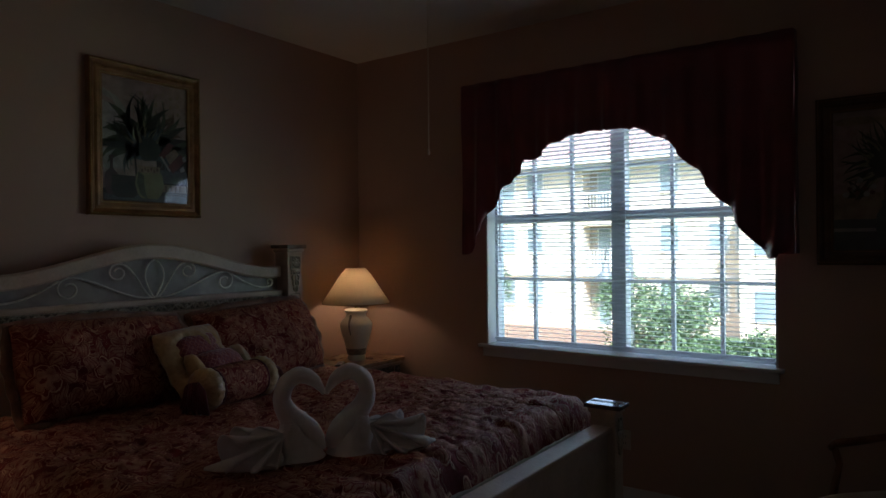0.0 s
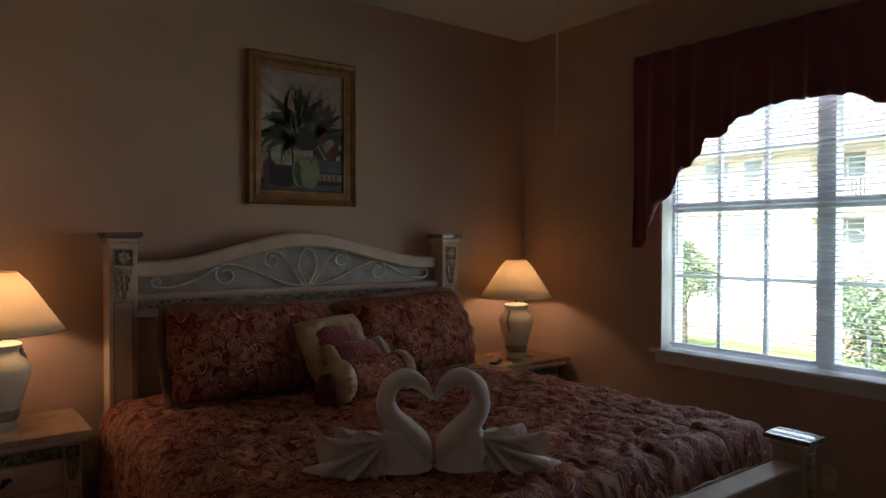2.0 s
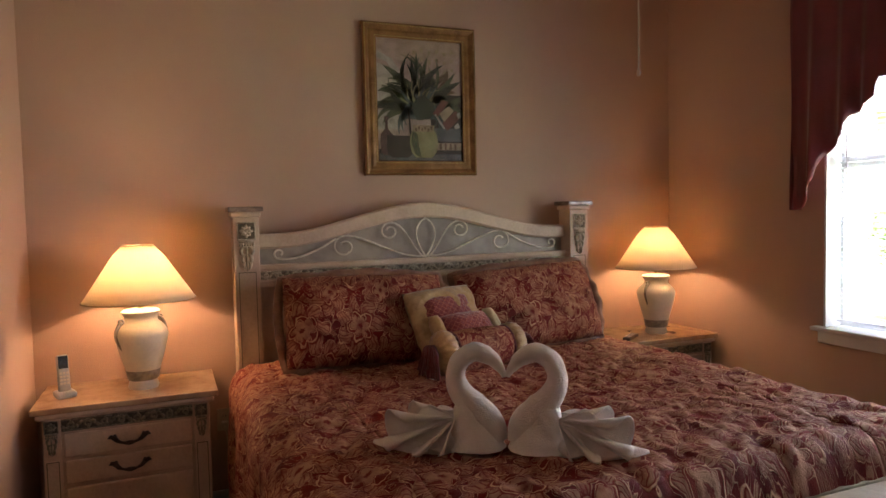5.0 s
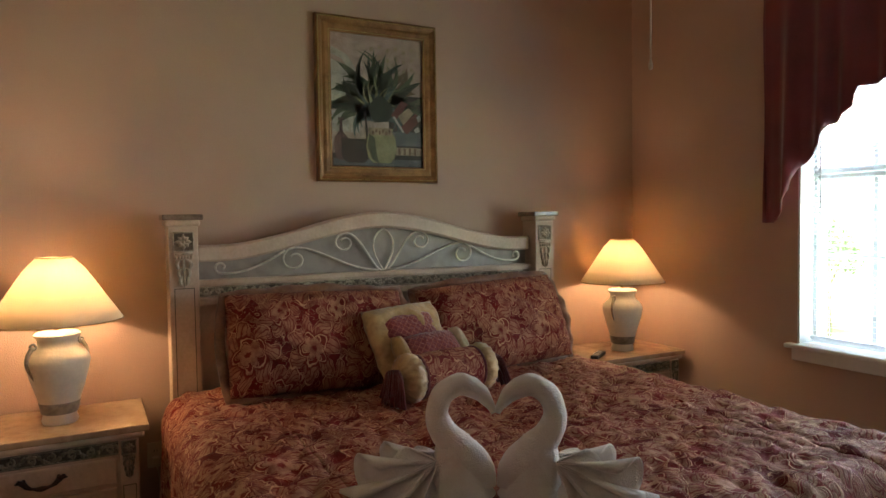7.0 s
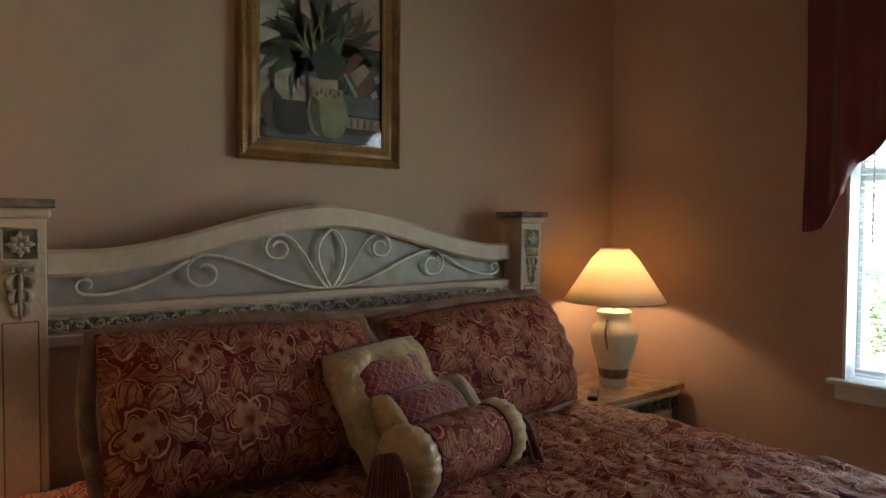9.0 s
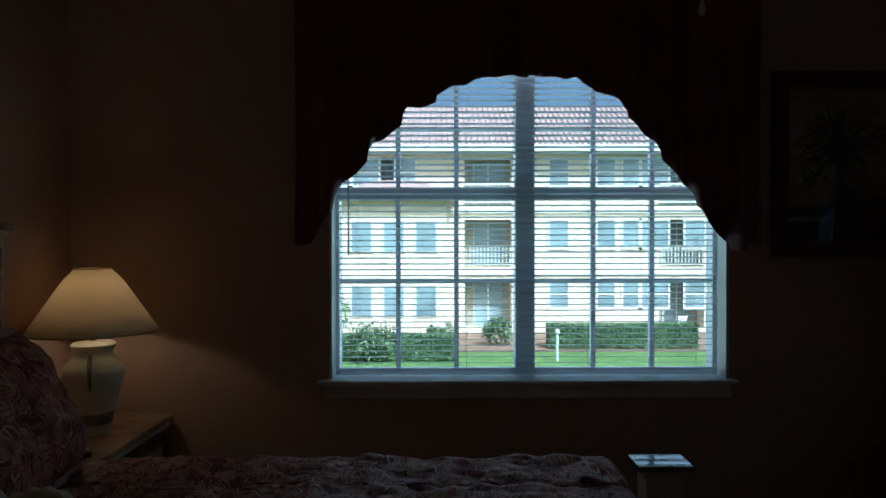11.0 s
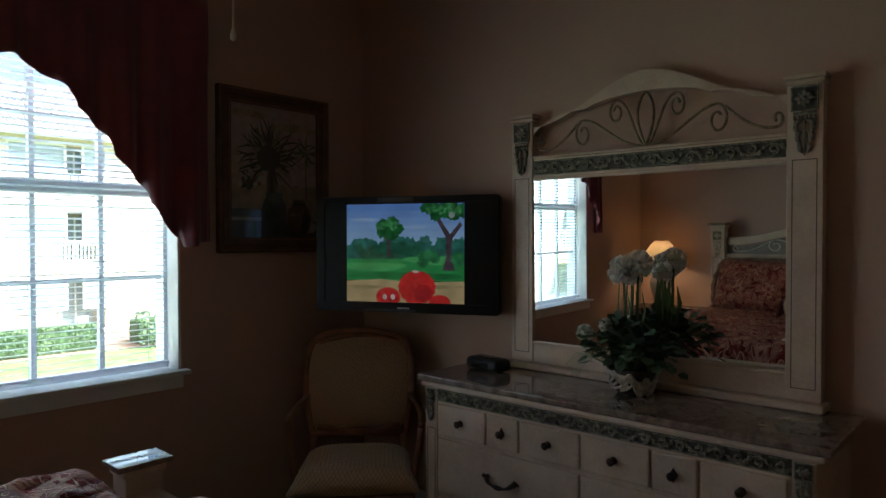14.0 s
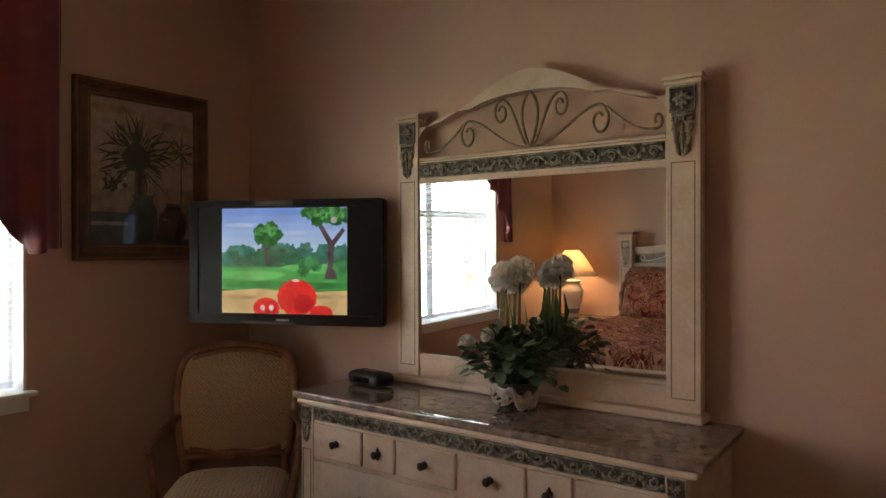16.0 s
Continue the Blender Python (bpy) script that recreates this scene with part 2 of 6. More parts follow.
CHAIRWOOD = material("fruitwood", (0.28, 0.11, 0.045), 0.36, second=(0.15, 0.052, 0.02), scale=10, fine=60, bump=0.002)
CHAIRCLOTH = diamonds("tan_tapestry", (0.46, 0.28, 0.14), (0.25, 0.13, 0.06), 22.0)
PLATE = material("almond_plastic", (0.66, 0.58, 0.47), 0.4, bump=0.0, amount=0.05)
LEAF = material("ivy_leaf", (0.085, 0.14, 0.065), 0.5, second=(0.035, 0.065, 0.03), scale=18, bump=0.003, per_object=0.3)
STEM = material("green_stem", (0.12, 0.2, 0.07), 0.55, bump=0.002)
PETAL = material("cream_silk_petal", (0.90, 0.88, 0.82), 0.7, scale=30, amount=0.06, bump=0.002)
pn = PETAL.node_tree
pt, pm = pn.nodes.new("ShaderNodeBsdfTranslucent"), pn.nodes.new("ShaderNodeMixShader")
pt.inputs[0].default_value, pm.inputs[0].default_value = (0.88, 0.86, 0.78, 1), 0.4
pn.links.new(pn.nodes["Principled BSDF"].outputs[0], pm.inputs[1]), pn.links.new(pt.outputs[0], pm.inputs[2])
pn.links.new(pm.outputs[0], pn.nodes["Material Output"].inputs[0])
WICKER = material("white_openwork_ceramic", (0.60, 0.54, 0.45), 0.45, scale=30, amount=0.4, bump=0.004)

GLASS = bpy.data.materials.new("window_glass")
GLASS.use_nodes = True
gt = GLASS.node_tree
gt.nodes.remove(gt.nodes["Principled BSDF"])
tr, gl, mx = gt.nodes.new("ShaderNodeBsdfTransparent"), gt.nodes.new("ShaderNodeBsdfGlossy"), gt.nodes.new("ShaderNodeMixShader")
lw, pw, fr = gt.nodes.new("ShaderNodeLayerWeight"), gt.nodes.new("ShaderNodeMath"), gt.nodes.new("ShaderNodeMath")
pw.operation, pw.inputs[1].default_value = "POWER", 5.0
fr.operation, fr.inputs[1].default_value, fr.inputs[2].default_value = "MULTIPLY_ADD", 0.9, 0.04
gt.links.new(lw.outputs["Facing"], pw.inputs[0]), gt.links.new(pw.outputs[0], fr.inputs[0])
gl.inputs["Roughness"].default_value = 0.02
tr.inputs[0].default_value = (0.90, 0.95, 0.96, 1)
gt.links.new(fr.outputs[0], mx.inputs[0]), gt.links.new(tr.outputs[0], mx.inputs[1]), gt.links.new(gl.outputs[0], mx.inputs[2])
gt.links.new(mx.outputs[0], gt.nodes["Material Output"].inputs[0])
PICGLASS = GLASS.copy()
PICGLASS.name = "clear_picture_glass"
for node in PICGLASS.node_tree.nodes:
    if node.type == "BSDF_TRANSPARENT": node.inputs[0].default_value = (0.98, 0.98, 0.97, 1)
MIRROR = bpy.data.materials.new("mirror_silver")
MIRROR.use_nodes = True
mb = MIRROR.node_tree.nodes["Principled BSDF"]
mb.inputs["Base Color"].default_value, mb.inputs["Metallic"].default_value, mb.inputs["Roughness"].default_value = (0.86, 0.87, 0.86, 1), 1.0, 0.01
SLAT = material("white_blind_slat", (0.80, 0.82, 0.84), 0.4, scale=9, amount=0.06, bump=0.0)
nt = SLAT.node_tree
st_, sm_ = nt.nodes.new("ShaderNodeBsdfTranslucent"), nt.nodes.new("ShaderNodeMixShader")
st_.inputs[0].default_value, sm_.inputs[0].default_value = (0.85, 0.88, 0.9, 1), 0.4
nt.links.new(nt.nodes["Principled BSDF"].outputs[0], sm_.inputs[1]), nt.links.new(st_.outputs[0], sm_.inputs[2])
nt.links.new(sm_.outputs[0], nt.nodes["Material Output"].inputs[0])
SHADE = bpy.data.materials.new("cream_pleated_shade")
SHADE.use_nodes = True
st = SHADE.node_tree
st.nodes.remove(st.nodes["Principled BSDF"])
df, tl, ms = st.nodes.new("ShaderNodeBsdfDiffuse"), st.nodes.new("ShaderNodeBsdfTranslucent"), st.nodes.new("ShaderNodeMixShader")
df.inputs[0].default_value, tl.inputs[0].default_value = (0.86, 0.78, 0.66, 1), (0.92, 0.78, 0.58, 1)
ms.inputs[0].default_value = 0.45
wv = st.nodes.new("ShaderNodeTexNoise")
wv.inputs["Scale"].default_value = 220
wb = st.nodes.new("ShaderNodeBump")
wb.inputs["Distance"].default_value = 0.002
st.links.new(wv.outputs[0], wb.inputs["Height"]), st.links.new(wb.outputs[0], df.inputs["Normal"])
st.links.new(df.outputs[0], ms.inputs[1]), st.links.new(tl.outputs[0], ms.inputs[2])
st.links.new(ms.outputs[0], st.nodes["Material Output"].inputs[0])


# ---- mesh helpers ----
def part(name, bm, mat, parent=None, label="", smooth=False, auto=None, flat=None):
    """Links bm as one mesh. flat: gives a vertex's place on the unrolled cloth."""
    me = bpy.data.meshes.new(name)
    if flat:
        layer = bm.loops.layers.uv.new("cloth")
        for f in bm.faces:
            for loop in f.loops: loop[layer].uv = flat(loop.vert)
    bmesh.ops.recalc_face_normals(bm, faces=bm.faces)
    bm.to_mesh(me)
    bm.free()
    me.materials.append(mat)
    if smooth:
        me.polygons.foreach_set("use_smooth", [True] * len(me.polygons))
        if auto: me.set_sharp_from_angle(angle=radians(auto))
    ob = new(name, me)
    ob.parent = parent
    if label: ob["label"] = label
    return ob


def thing(name, m, label, category, group="", kind=""):
    ob = new(name)
    ob.empty_display_size = 0.05
    ob.matrix_world = m
    return tagged(ob, label, category, group, kind)


def box(bm, x0, x1, y0, y1, z0, z1, bevel=0.0, seg=2, m=None):
    vs = [bm.verts.new((x, y, z)) for x in (x0, x1) for y in (y0, y1) for z in (z0, z1)]
    fs = [bm.faces.new([vs[i] for i in f]) for f in ((0, 1, 3, 2), (4, 6, 7, 5), (0, 4, 5, 1), (2, 3, 7, 6), (0, 2, 6, 4), (1, 5, 7, 3))]
    if m: bmesh.ops.transform(bm, matrix=m, verts=vs)
    if bevel: bmesh.ops.bevel(bm, geom=list({e for f in fs for e in f.edges}), offset=bevel, segments=seg, affect="EDGES", profile=0.5)
    return bm


def boxes(*specs, bevel=0.0):
    bm = bmesh.new()
    for s in specs: box(bm, *s, bevel=bevel)
    return bm


def lathe(profile, seg=32, centre=(0, 0, 0), ripple=0.0, count=0):
    bm = bmesh.new()
    rings = []
    for r, z in profile:
        ring = []
        for i in range(seg):
            a = 2 * math.pi * i / seg
            rr = r * (1 + ripple * math.cos(count * a)) if count else r
            ring.append(bm.verts.new((centre[0] + rr * math.cos(a), centre[1] + rr * math.sin(a), centre[2] + z)))
        rings.append(ring)
    for a, b in zip(rings, rings[1:]):
        for i in range(seg): bm.faces.new((a[i], a[(i + 1) % seg], b[(i + 1) % seg], b[i]))
    for ring in (rings[0], rings[-1]):
        if abs(profile[0][0]) > 0: bm.faces.new(ring)
    return bm


def shell(profile, seg=48, thick=0.002):
    """An open turned surface with thickness."""
    return lathe_open([(r, z) for r, z in profile] + [(r - thick, z) for r, z in reversed(profile)], seg)


def lathe_open(profile, seg):
    bm = bmesh.new()
    rings = [[bm.verts.new((r * math.cos(2 * math.pi * i / seg), r * math.sin(2 * math.pi * i / seg), z)) for i in range(seg)] for r, z in profile]
    for a, b in zip(rings, rings[1:] + rings[:1]):
        for i in range(seg): bm.faces.new((a[i], a[(i + 1) % seg], b[(i + 1) % seg], b[i]))
    return bm


def tube(bm, pts, radii, seg=8, squash=1.0):
    """A round bar along pts; radii: one or one each."""
    pts = [Vector(p) for p in pts]
    if isinstance(radii, (int, float)): radii = [radii] * len(pts)
    up, rings = None, []
    for i, p in enumerate(pts):
        d = (pts[min(i + 1, len(pts) - 1)] - pts[max(i - 1, 0)]).normalized()
        if up is None: up = d.orthogonal().normalized()
        up = (up - d * up.dot(d)).normalized()
        side = d.cross(up)
        rings.append([bm.verts.new(p + radii[i] * (math.cos(2 * math.pi * k / seg) * up + squash * math.sin(2 * math.pi * k / seg) * side)) for k in range(seg)])
    for a, b in zip(rings, rings[1:]):
        for k in range(seg): bm.faces.new((a[k], a[(k + 1) % seg], b[(k + 1) % seg], b[k]))
    bm.faces.new(rings[0][::-1]), bm.faces.new(rings[-1])
    return bm


def slab(bm, outline, place, depth):
    """A flat piece: outline in 2D, place(u, v, w) gives the point, w runs from 0 to depth."""
    a = [bm.verts.new(place(u, v, 0)) for u, v in outline]
    b = [bm.verts.new(place(u, v, depth)) for u, v in outline]
    n = len(outline)
    bm.faces.new(a), bm.faces.new(b[::-1])
    for i in range(n): bm.faces.new((a[i], a[(i + 1) % n], b[(i + 1) % n], b[i]))
    return bm


def strip(bm, upper, lower, place, depth):
    """A bent board between two lines of as many points."""
    n = len(upper)
    rows = [[bm.verts.new(place(u, v, w)) for u, v in line] for w in (0, depth) for line in (upper, lower)]
    ua, la, ub, lb = rows
    for i in range(n - 1):
        bm.faces.new((ua[i], ua[i + 1], la[i + 1], la[i])), bm.faces.new((ub[i], lb[i], lb[i + 1], ub[i + 1]))
        bm.faces.new((ua[i], ub[i], ub[i + 1], ua[i + 1])), bm.faces.new((la[i], la[i + 1], lb[i + 1], lb[i]))
    bm.faces.new((ua[0], la[0], lb[0], ub[0])), bm.faces.new((ua[-1], ub[-1], lb[-1], la[-1]))
    return bm


def spiral(cu, cv, r0, r1, a0, turns, n=22):
    """Points of a scroll in 2D: from radius r0 at angle a0, in by turns to r1."""
    return [(cu + (r0 + (r1 - r0) * i / n) * math.cos(a0 + turns * 2 * math.pi * i / n), cv + (r0 + (r1 - r0) * i / n) * math.sin(a0 + turns * 2 * math.pi * i / n)) for i in range(n + 1)]


def curve2(p0, p1, p2, p3, n=14):
    out = []
    for i in range(n + 1):
        t = i / n
        w = ((1 - t) ** 3, 3 * t * (1 - t) ** 2, 3 * t * t * (1 - t), t ** 3)
        out.append(tuple(sum(a * p[k] for a, p in zip(w, (p0, p1, p2, p3))) for k in (0, 1)))
    return out


# ---- the room ----
WX, EX, SY, NY, CZ = -2.645, 1.465, 2.27, 6.0, 2.965
HX, HY = 0.1, 0.6      # the entry behind the start of the walk
WIN = (-1.485, 0.315, 0.85, 2.42)


def structure(name, bm, mat, label, category):
    return tagged(part(name, bm, mat), label, category, kind="structure")


T = 0.14
structure("floor", boxes((WX - T, EX + T, HY - T, NY + 0.2, -0.06, 0)), CARPET, "beige cut-pile carpet over the whole bedroom floor", "floor")
structure("ceiling", boxes((WX - T, EX + T, HY - T, NY + 0.2, CZ, CZ + 0.08)), CEIL, "cream painted bedroom ceiling with fine texture", "ceiling")
structure("wall_west", boxes((WX - T, WX, SY - T, NY + 0.2, 0, CZ)), WALL, "tan painted wall behind the bed", "wall")
structure("wall_east", boxes((EX, EX + T, HY - T, NY + 0.2, 0, CZ)), WALL, "tan painted wall behind the dresser", "wall")
structure("wall_south", boxes((WX, HX, SY - T, SY, 0, CZ)), WALL, "tan painted side wall beside a nightstand", "wall")
structure("wall_entry", boxes((HX - T, HX, HY, SY - T, 0, CZ)), WALL, "tan painted wall of the entry", "wall")
structure("wall_entry_end", boxes((HX - T, EX, HY - T, HY, 0, CZ)), WALL, "tan painted wall at the end of the entry", "wall")
structure("wall_north", boxes((WX, WIN[0], NY, NY + 0.2, 0, CZ), (WIN[1], EX, NY, NY + 0.2, 0, CZ), (WIN[0], WIN[1], NY, NY + 0.2, 0, WIN[2]), (WIN[0], WIN[1], NY, NY + 0.2, WIN[3], CZ)), WALL, "tan painted wall with the wide window", "wall")
bm = boxes((WX, WX + 0.014, SY, NY, 0, 0.09), (WX + 0.014, EX - 0.014, NY - 0.014, NY, 0, 0.09), (EX - 0.014, EX, HY, NY, 0, 0.09), (WX + 0.014, HX, SY, SY + 0.014, 0, 0.09))
structure("baseboard", bm, WHITE, "white painted baseboard along the walls", "baseboard")

# window: frame, mullion, sashes, muntins, glass, sill, blind
window = tagged(new("window_1"), "white twin window with grid panes and a lowered blind", "window", kind="structure")
x0, x1, z0, z1 = WIN
GY = 6.14
part("jamb_lining", boxes((x0, x0 + 0.012, NY + 0.002, GY, z0, z1), (x1 - 0.012, x1, NY + 0.002, GY, z0, z1), (x0, x1, NY + 0.002, GY, z1 - 0.012, z1)), WHITE, window)
part("window_frame", boxes((x0, x0 + 0.03, GY - 0.03, GY + 0.05, z0, z1), (x1 - 0.03, x1, GY - 0.03, GY + 0.05, z0, z1), (x0 + 0.03, x1 - 0.03, GY - 0.03, GY + 0.05, z1 - 0.05, z1), (x0 + 0.03, x1 - 0.03, GY - 0.03, GY + 0.05, z0, z0 + 0.045)), VINYL, window)
part("mullion", boxes((-0.637, -0.545, GY - 0.035, GY + 0.05, z0 + 0.045, z1 - 0.05), bevel=0.004), VINYL, window)
for a, b in ((x0 + 0.03, -0.637), (-0.545, x1 - 0.03)):
    part("meeting_rail", boxes((a, b, GY - 0.028, GY + 0.04, 1.688, 1.745), bevel=0.003), VINYL, window)
    for zz in (1.308, 2.02):
        part("muntin", boxes((a, b, GY - 0.008, GY + 0.012, zz - 0.011, zz + 0.011), bevel=0.003), VINYL, window)
    for k in (1, 2):
        xx = a + (b - a) * k / 3
        part("muntin", boxes((xx - 0.011, xx + 0.011, GY - 0.012, GY + 0.016, z0 + 0.045, 1.688), (xx - 0.011, xx + 0.011, GY - 0.012, GY + 0.016, 1.745, z1 - 0.05)), VINYL, window)
    for c, d in ((z0 + 0.045, 1.688), (1.745, z1 - 0.05)):
        pane = part("pane", boxes((a, b, GY + 0.018, GY + 0.022, c, d)), GLASS, window)
        pane.visible_shadow = False
sill = part("window_sill", boxes((-1.53, 0.345, 5.955, GY - 0.03, 0.852, 0.874), bevel=0.006), WHITE, window)
part("apron", boxes((-1.505, 0.32, 5.984, NY, 0.79, 0.852), bevel=0.004), WHITE, window)

blind = thing("window_blind", pose(-0.585, 6.075, 0.88), "white slatted blind, lowered with open slats, in the window", "blind")
bw = 0.875
part("head_rail", boxes((-bw, bw, -0.014, 0.014, 1.50, 1.535), bevel=0.003), SLAT, blind)
part("bottom_rail", boxes((-bw, bw, -0.013, 0.013, 0.015, 0.032), bevel=0.004), SLAT, blind)
bm = bmesh.new()
n = 5
prof = [(-0.0125 + 0.025 * i / n, 0.0022 * math.sin(math.pi * i / n)) for i in range(n + 1)]
rows = [[bm.verts.new((x, y, z - 0.24 * y + w)) for y, z in prof] for w in (0.0, 0.0006) for x in (-bw, bw)]
for i in range(n):
    bm.faces.new((rows[0][i], rows[0][i + 1], rows[1][i + 1], rows[1][i])), bm.faces.new((rows[2][i], rows[3][i], rows[3][i + 1], rows[2][i + 1]))
first = part("slat", bm, SLAT, blind)
first.location.z = 0.055
for i in range(1, 54):
    s = new("slat", first.data)
    s.parent, s.location = blind, (0, 0, 0.055 + i * 0.0268)
for xx in (-0.78, -0.28, 0.28, 0.78):
    part("ladder_cord", tube(bmesh.new(), [(xx, 0, 0.02), (xx, 0, 1.5)], 0.0012, 5), SLAT, blind)
part("tilt_wand", tube(bmesh.new(), [(-0.82, -0.018, 1.5), (-0.82, -0.02, 0.55)], 0.004, 6), VINYL, blind)

# valance: gathered cloth with an arched, scalloped hem and tails at both ends
HEM_LEFT = ((0, 2.212), (0.2, 2.203), (0.4, 2.13), (0.52, 2.06), (0.67, 1.90), (0.80, 1.74), (0.94, 1.49), (1.0, 1.475))
HEM_RIGHT = ((0, 2.212), (0.2, 2.198), (0.39, 2.10), (0.525, 1.94), (0.69, 1.72), (0.85, 1.485), (0.90, 1.475), (1.0, 1.475))


def steps(a, left):
    """Scallops of the hem: faint in the middle, stepped cusps down both flanks."""
    if a > 0.93: return 0.0
    wide, start, tall = (0.145, 0.40, 0.070) if left else (0.150, 0.42, 0.055)
    if a < start: return 0.012 * abs(math.sin(math.pi * (a - start) / 0.13)) - 0.006
    q = ((a - start) / wide) % 1.0
    return tall * (q - 0.5) * min(1.0, (1.0 - q) * 6) - 0.010 * math.sin(math.pi * q)


def hem(u):
    """Height of the scalloped hem; u from -1 to 1 across the width."""
    a, table = abs(u), HEM_LEFT if u < 0 else HEM_RIGHT
    for (p, h), (q, k) in zip(table, table[1:]):
        if a <= q: return h + (k - h) * (a - p) / (q - p) + steps(a, u < 0)
    return 1.475


valance = thing("valance", pose(-0.60, 5.985, 0), "burgundy satin valance with arched scalloped hem", "valance")
bm = bmesh.new()
NU, NV, HWD = 300, 16, 1.01
grid = []
for i in range(NU + 1):
    u = -1 + 2 * i / NU
    col = []
    for j in range(NV + 1):
        v = j / NV
        z = 2.62 + (hem(u) - 2.62) * v
        edge = max(0.0, abs(u) - 0.62) / 0.38
        fold = (0.007 + 0.026 * v * (0.35 + edge)) * math.sin(u * 34 + 1.3 * math.sin(u * 9) + 0.5 * v) + 0.008 * v * math.sin(u * 71)
        col.append(bm.verts.new((u * HWD, -0.075 - fold - 0.012 * v, z)))
    grid.append(col)
for i in range(NU):
    for j in range(NV): bm.faces.new((grid[i][j], grid[i][j + 1], grid[i + 1][j + 1], grid[i + 1][j]))
cloth = part("cloth", bm, VALANCE, valance, smooth=True)
cloth.modifiers.new("thickness", "SOLIDIFY").thickness = 0.004
part("board", boxes((-0.985, 0.985, -0.066, 0.012, 2.585, 2.612), bevel=0.003), WHITE, valance)
for s in (-1, 1):
    bm = bmesh.new()
    cols = []
    for i in range(9):
        y = 0.012 - 0.085 * i / 8
        cols.append([bm.verts.new((s * (HWD + 0.004 + 0.006 * math.sin(i * 2.4 + j)), y, 2.618 + (1.478 - 2.618) * j / 8)) for j in range(9)])
    for i in range(8):
        for j in range(8): bm.faces.new((cols[i][j], cols[i][j + 1], cols[i + 1][j + 1], cols[i + 1][j]))
    part("return_cloth", bm, VALANCE, valance, smooth=True).modifiers.new("thickness", "SOLIDIFY").thickness = 0.004


# ---- carved wood shared by bed, dresser, mirror and nightstands ----
def smooth01(t):
    t = max(0.0, min(1.0, t))
    return t * t * (3 - 2 * t)


def scroll_lines(sx, sz):
    """The wrought scroll motif, symmetrical about u = 0 and standing on v = 0; sx, sz stretch it."""
    lines = [[(k * 0.066 * math.sin(math.pi * t ** 1.1) ** 0.7 * (0.3 + 0.7 * t) ** 0.5, 0.232 * t) for t in [i / 18 for i in range(19)]] for k in (-1, 1)]
    for s in (-1, 1):
        inner = curve2((0.012, 0), (0.075, 0.035), (0.115, 0.216), (0.205, 0.212)) + spiral(0.205, 0.160, 0.052, 0.020, math.pi / 2, -1.2, 24)[1:]
        outer = curve2((0.03, 0.004), (0.20, 0.012), (0.33, 0.142), (0.455, 0.142)) + spiral(0.455, 0.080, 0.062, 0.024, math.pi / 2, -1.15, 24)[1:]
        tail = curve2((0.500, 0.128), (0.58, 0.075), (0.68, 0.012), (0.790, 0.026)) + spiral(0.792, 0.056, 0.030, 0.012, -math.pi / 2, 0.9, 14)[1:]
        lines += [[(s * u, v) for u, v in line] for line in (inner, outer, tail)]
    return [[(u * sx, v * sz) for u, v in line] for line in lines]


def frieze(name, parent, u0, u1, v0, v1, place, sunk=CARVE, raised=CARVE_HI):
    """A carved band of running scrolls between two heights: a sunk ground and raised leaves."""
    part(name, slab(bmesh.new(), [(u0, v0), (u1, v0), (u1, v1), (u0, v1)], place, -0.003), sunk, parent)
    bm = bmesh.new()
    h, vm = (v1 - v0), (v0 + v1) / 2
    n = max(1, round((u1 - u0) / (h * 1.2)))
    step = (u1 - u0) / n
    for i in range(n):
        uc, s = u0 + (i + 0.5) * step, 1 if i % 2 else -1
        wave = [(uc - step / 2 + step * k / 8, vm + s * 0.30 * h * math.sin(math.pi * k / 8)) for k in range(9)]
        curl = spiral(uc, vm - s * 0.02 * h, 0.30 * h, 0.08 * h, -s * math.pi * 0.5, s * 1.2, 12)
        for line, r in ((wave, 0.085 * h), (curl, 0.085 * h)):
            tube(bm, [place(u, v, -0.006) for u, v in line], r, 5)
        for k in (-1, 1):
            leaf = [(uc + k * step * 0.36, vm - s * h * 0.05), (uc + k * step * 0.42, vm + s * h * 0.16), (uc + k * step * 0.30, vm + s * h * 0.36)]
            tube(bm, [place(u, v, -0.006) for u, v in leaf], [0.03 * h, 0.15 * h, 0.02 * h], 5)
        for v in (v0 + 0.07 * h, v1 - 0.07 * h):
            tube(bm, [place(uc - step / 2, v, -0.004), place(uc + step / 2, v, -0.004)], 0.05 * h, 5)
    tagged(part(name + "_relief", bm, raised, parent, "raised running leaf scrolls with worn highlights", smooth=True), kind="stuff")


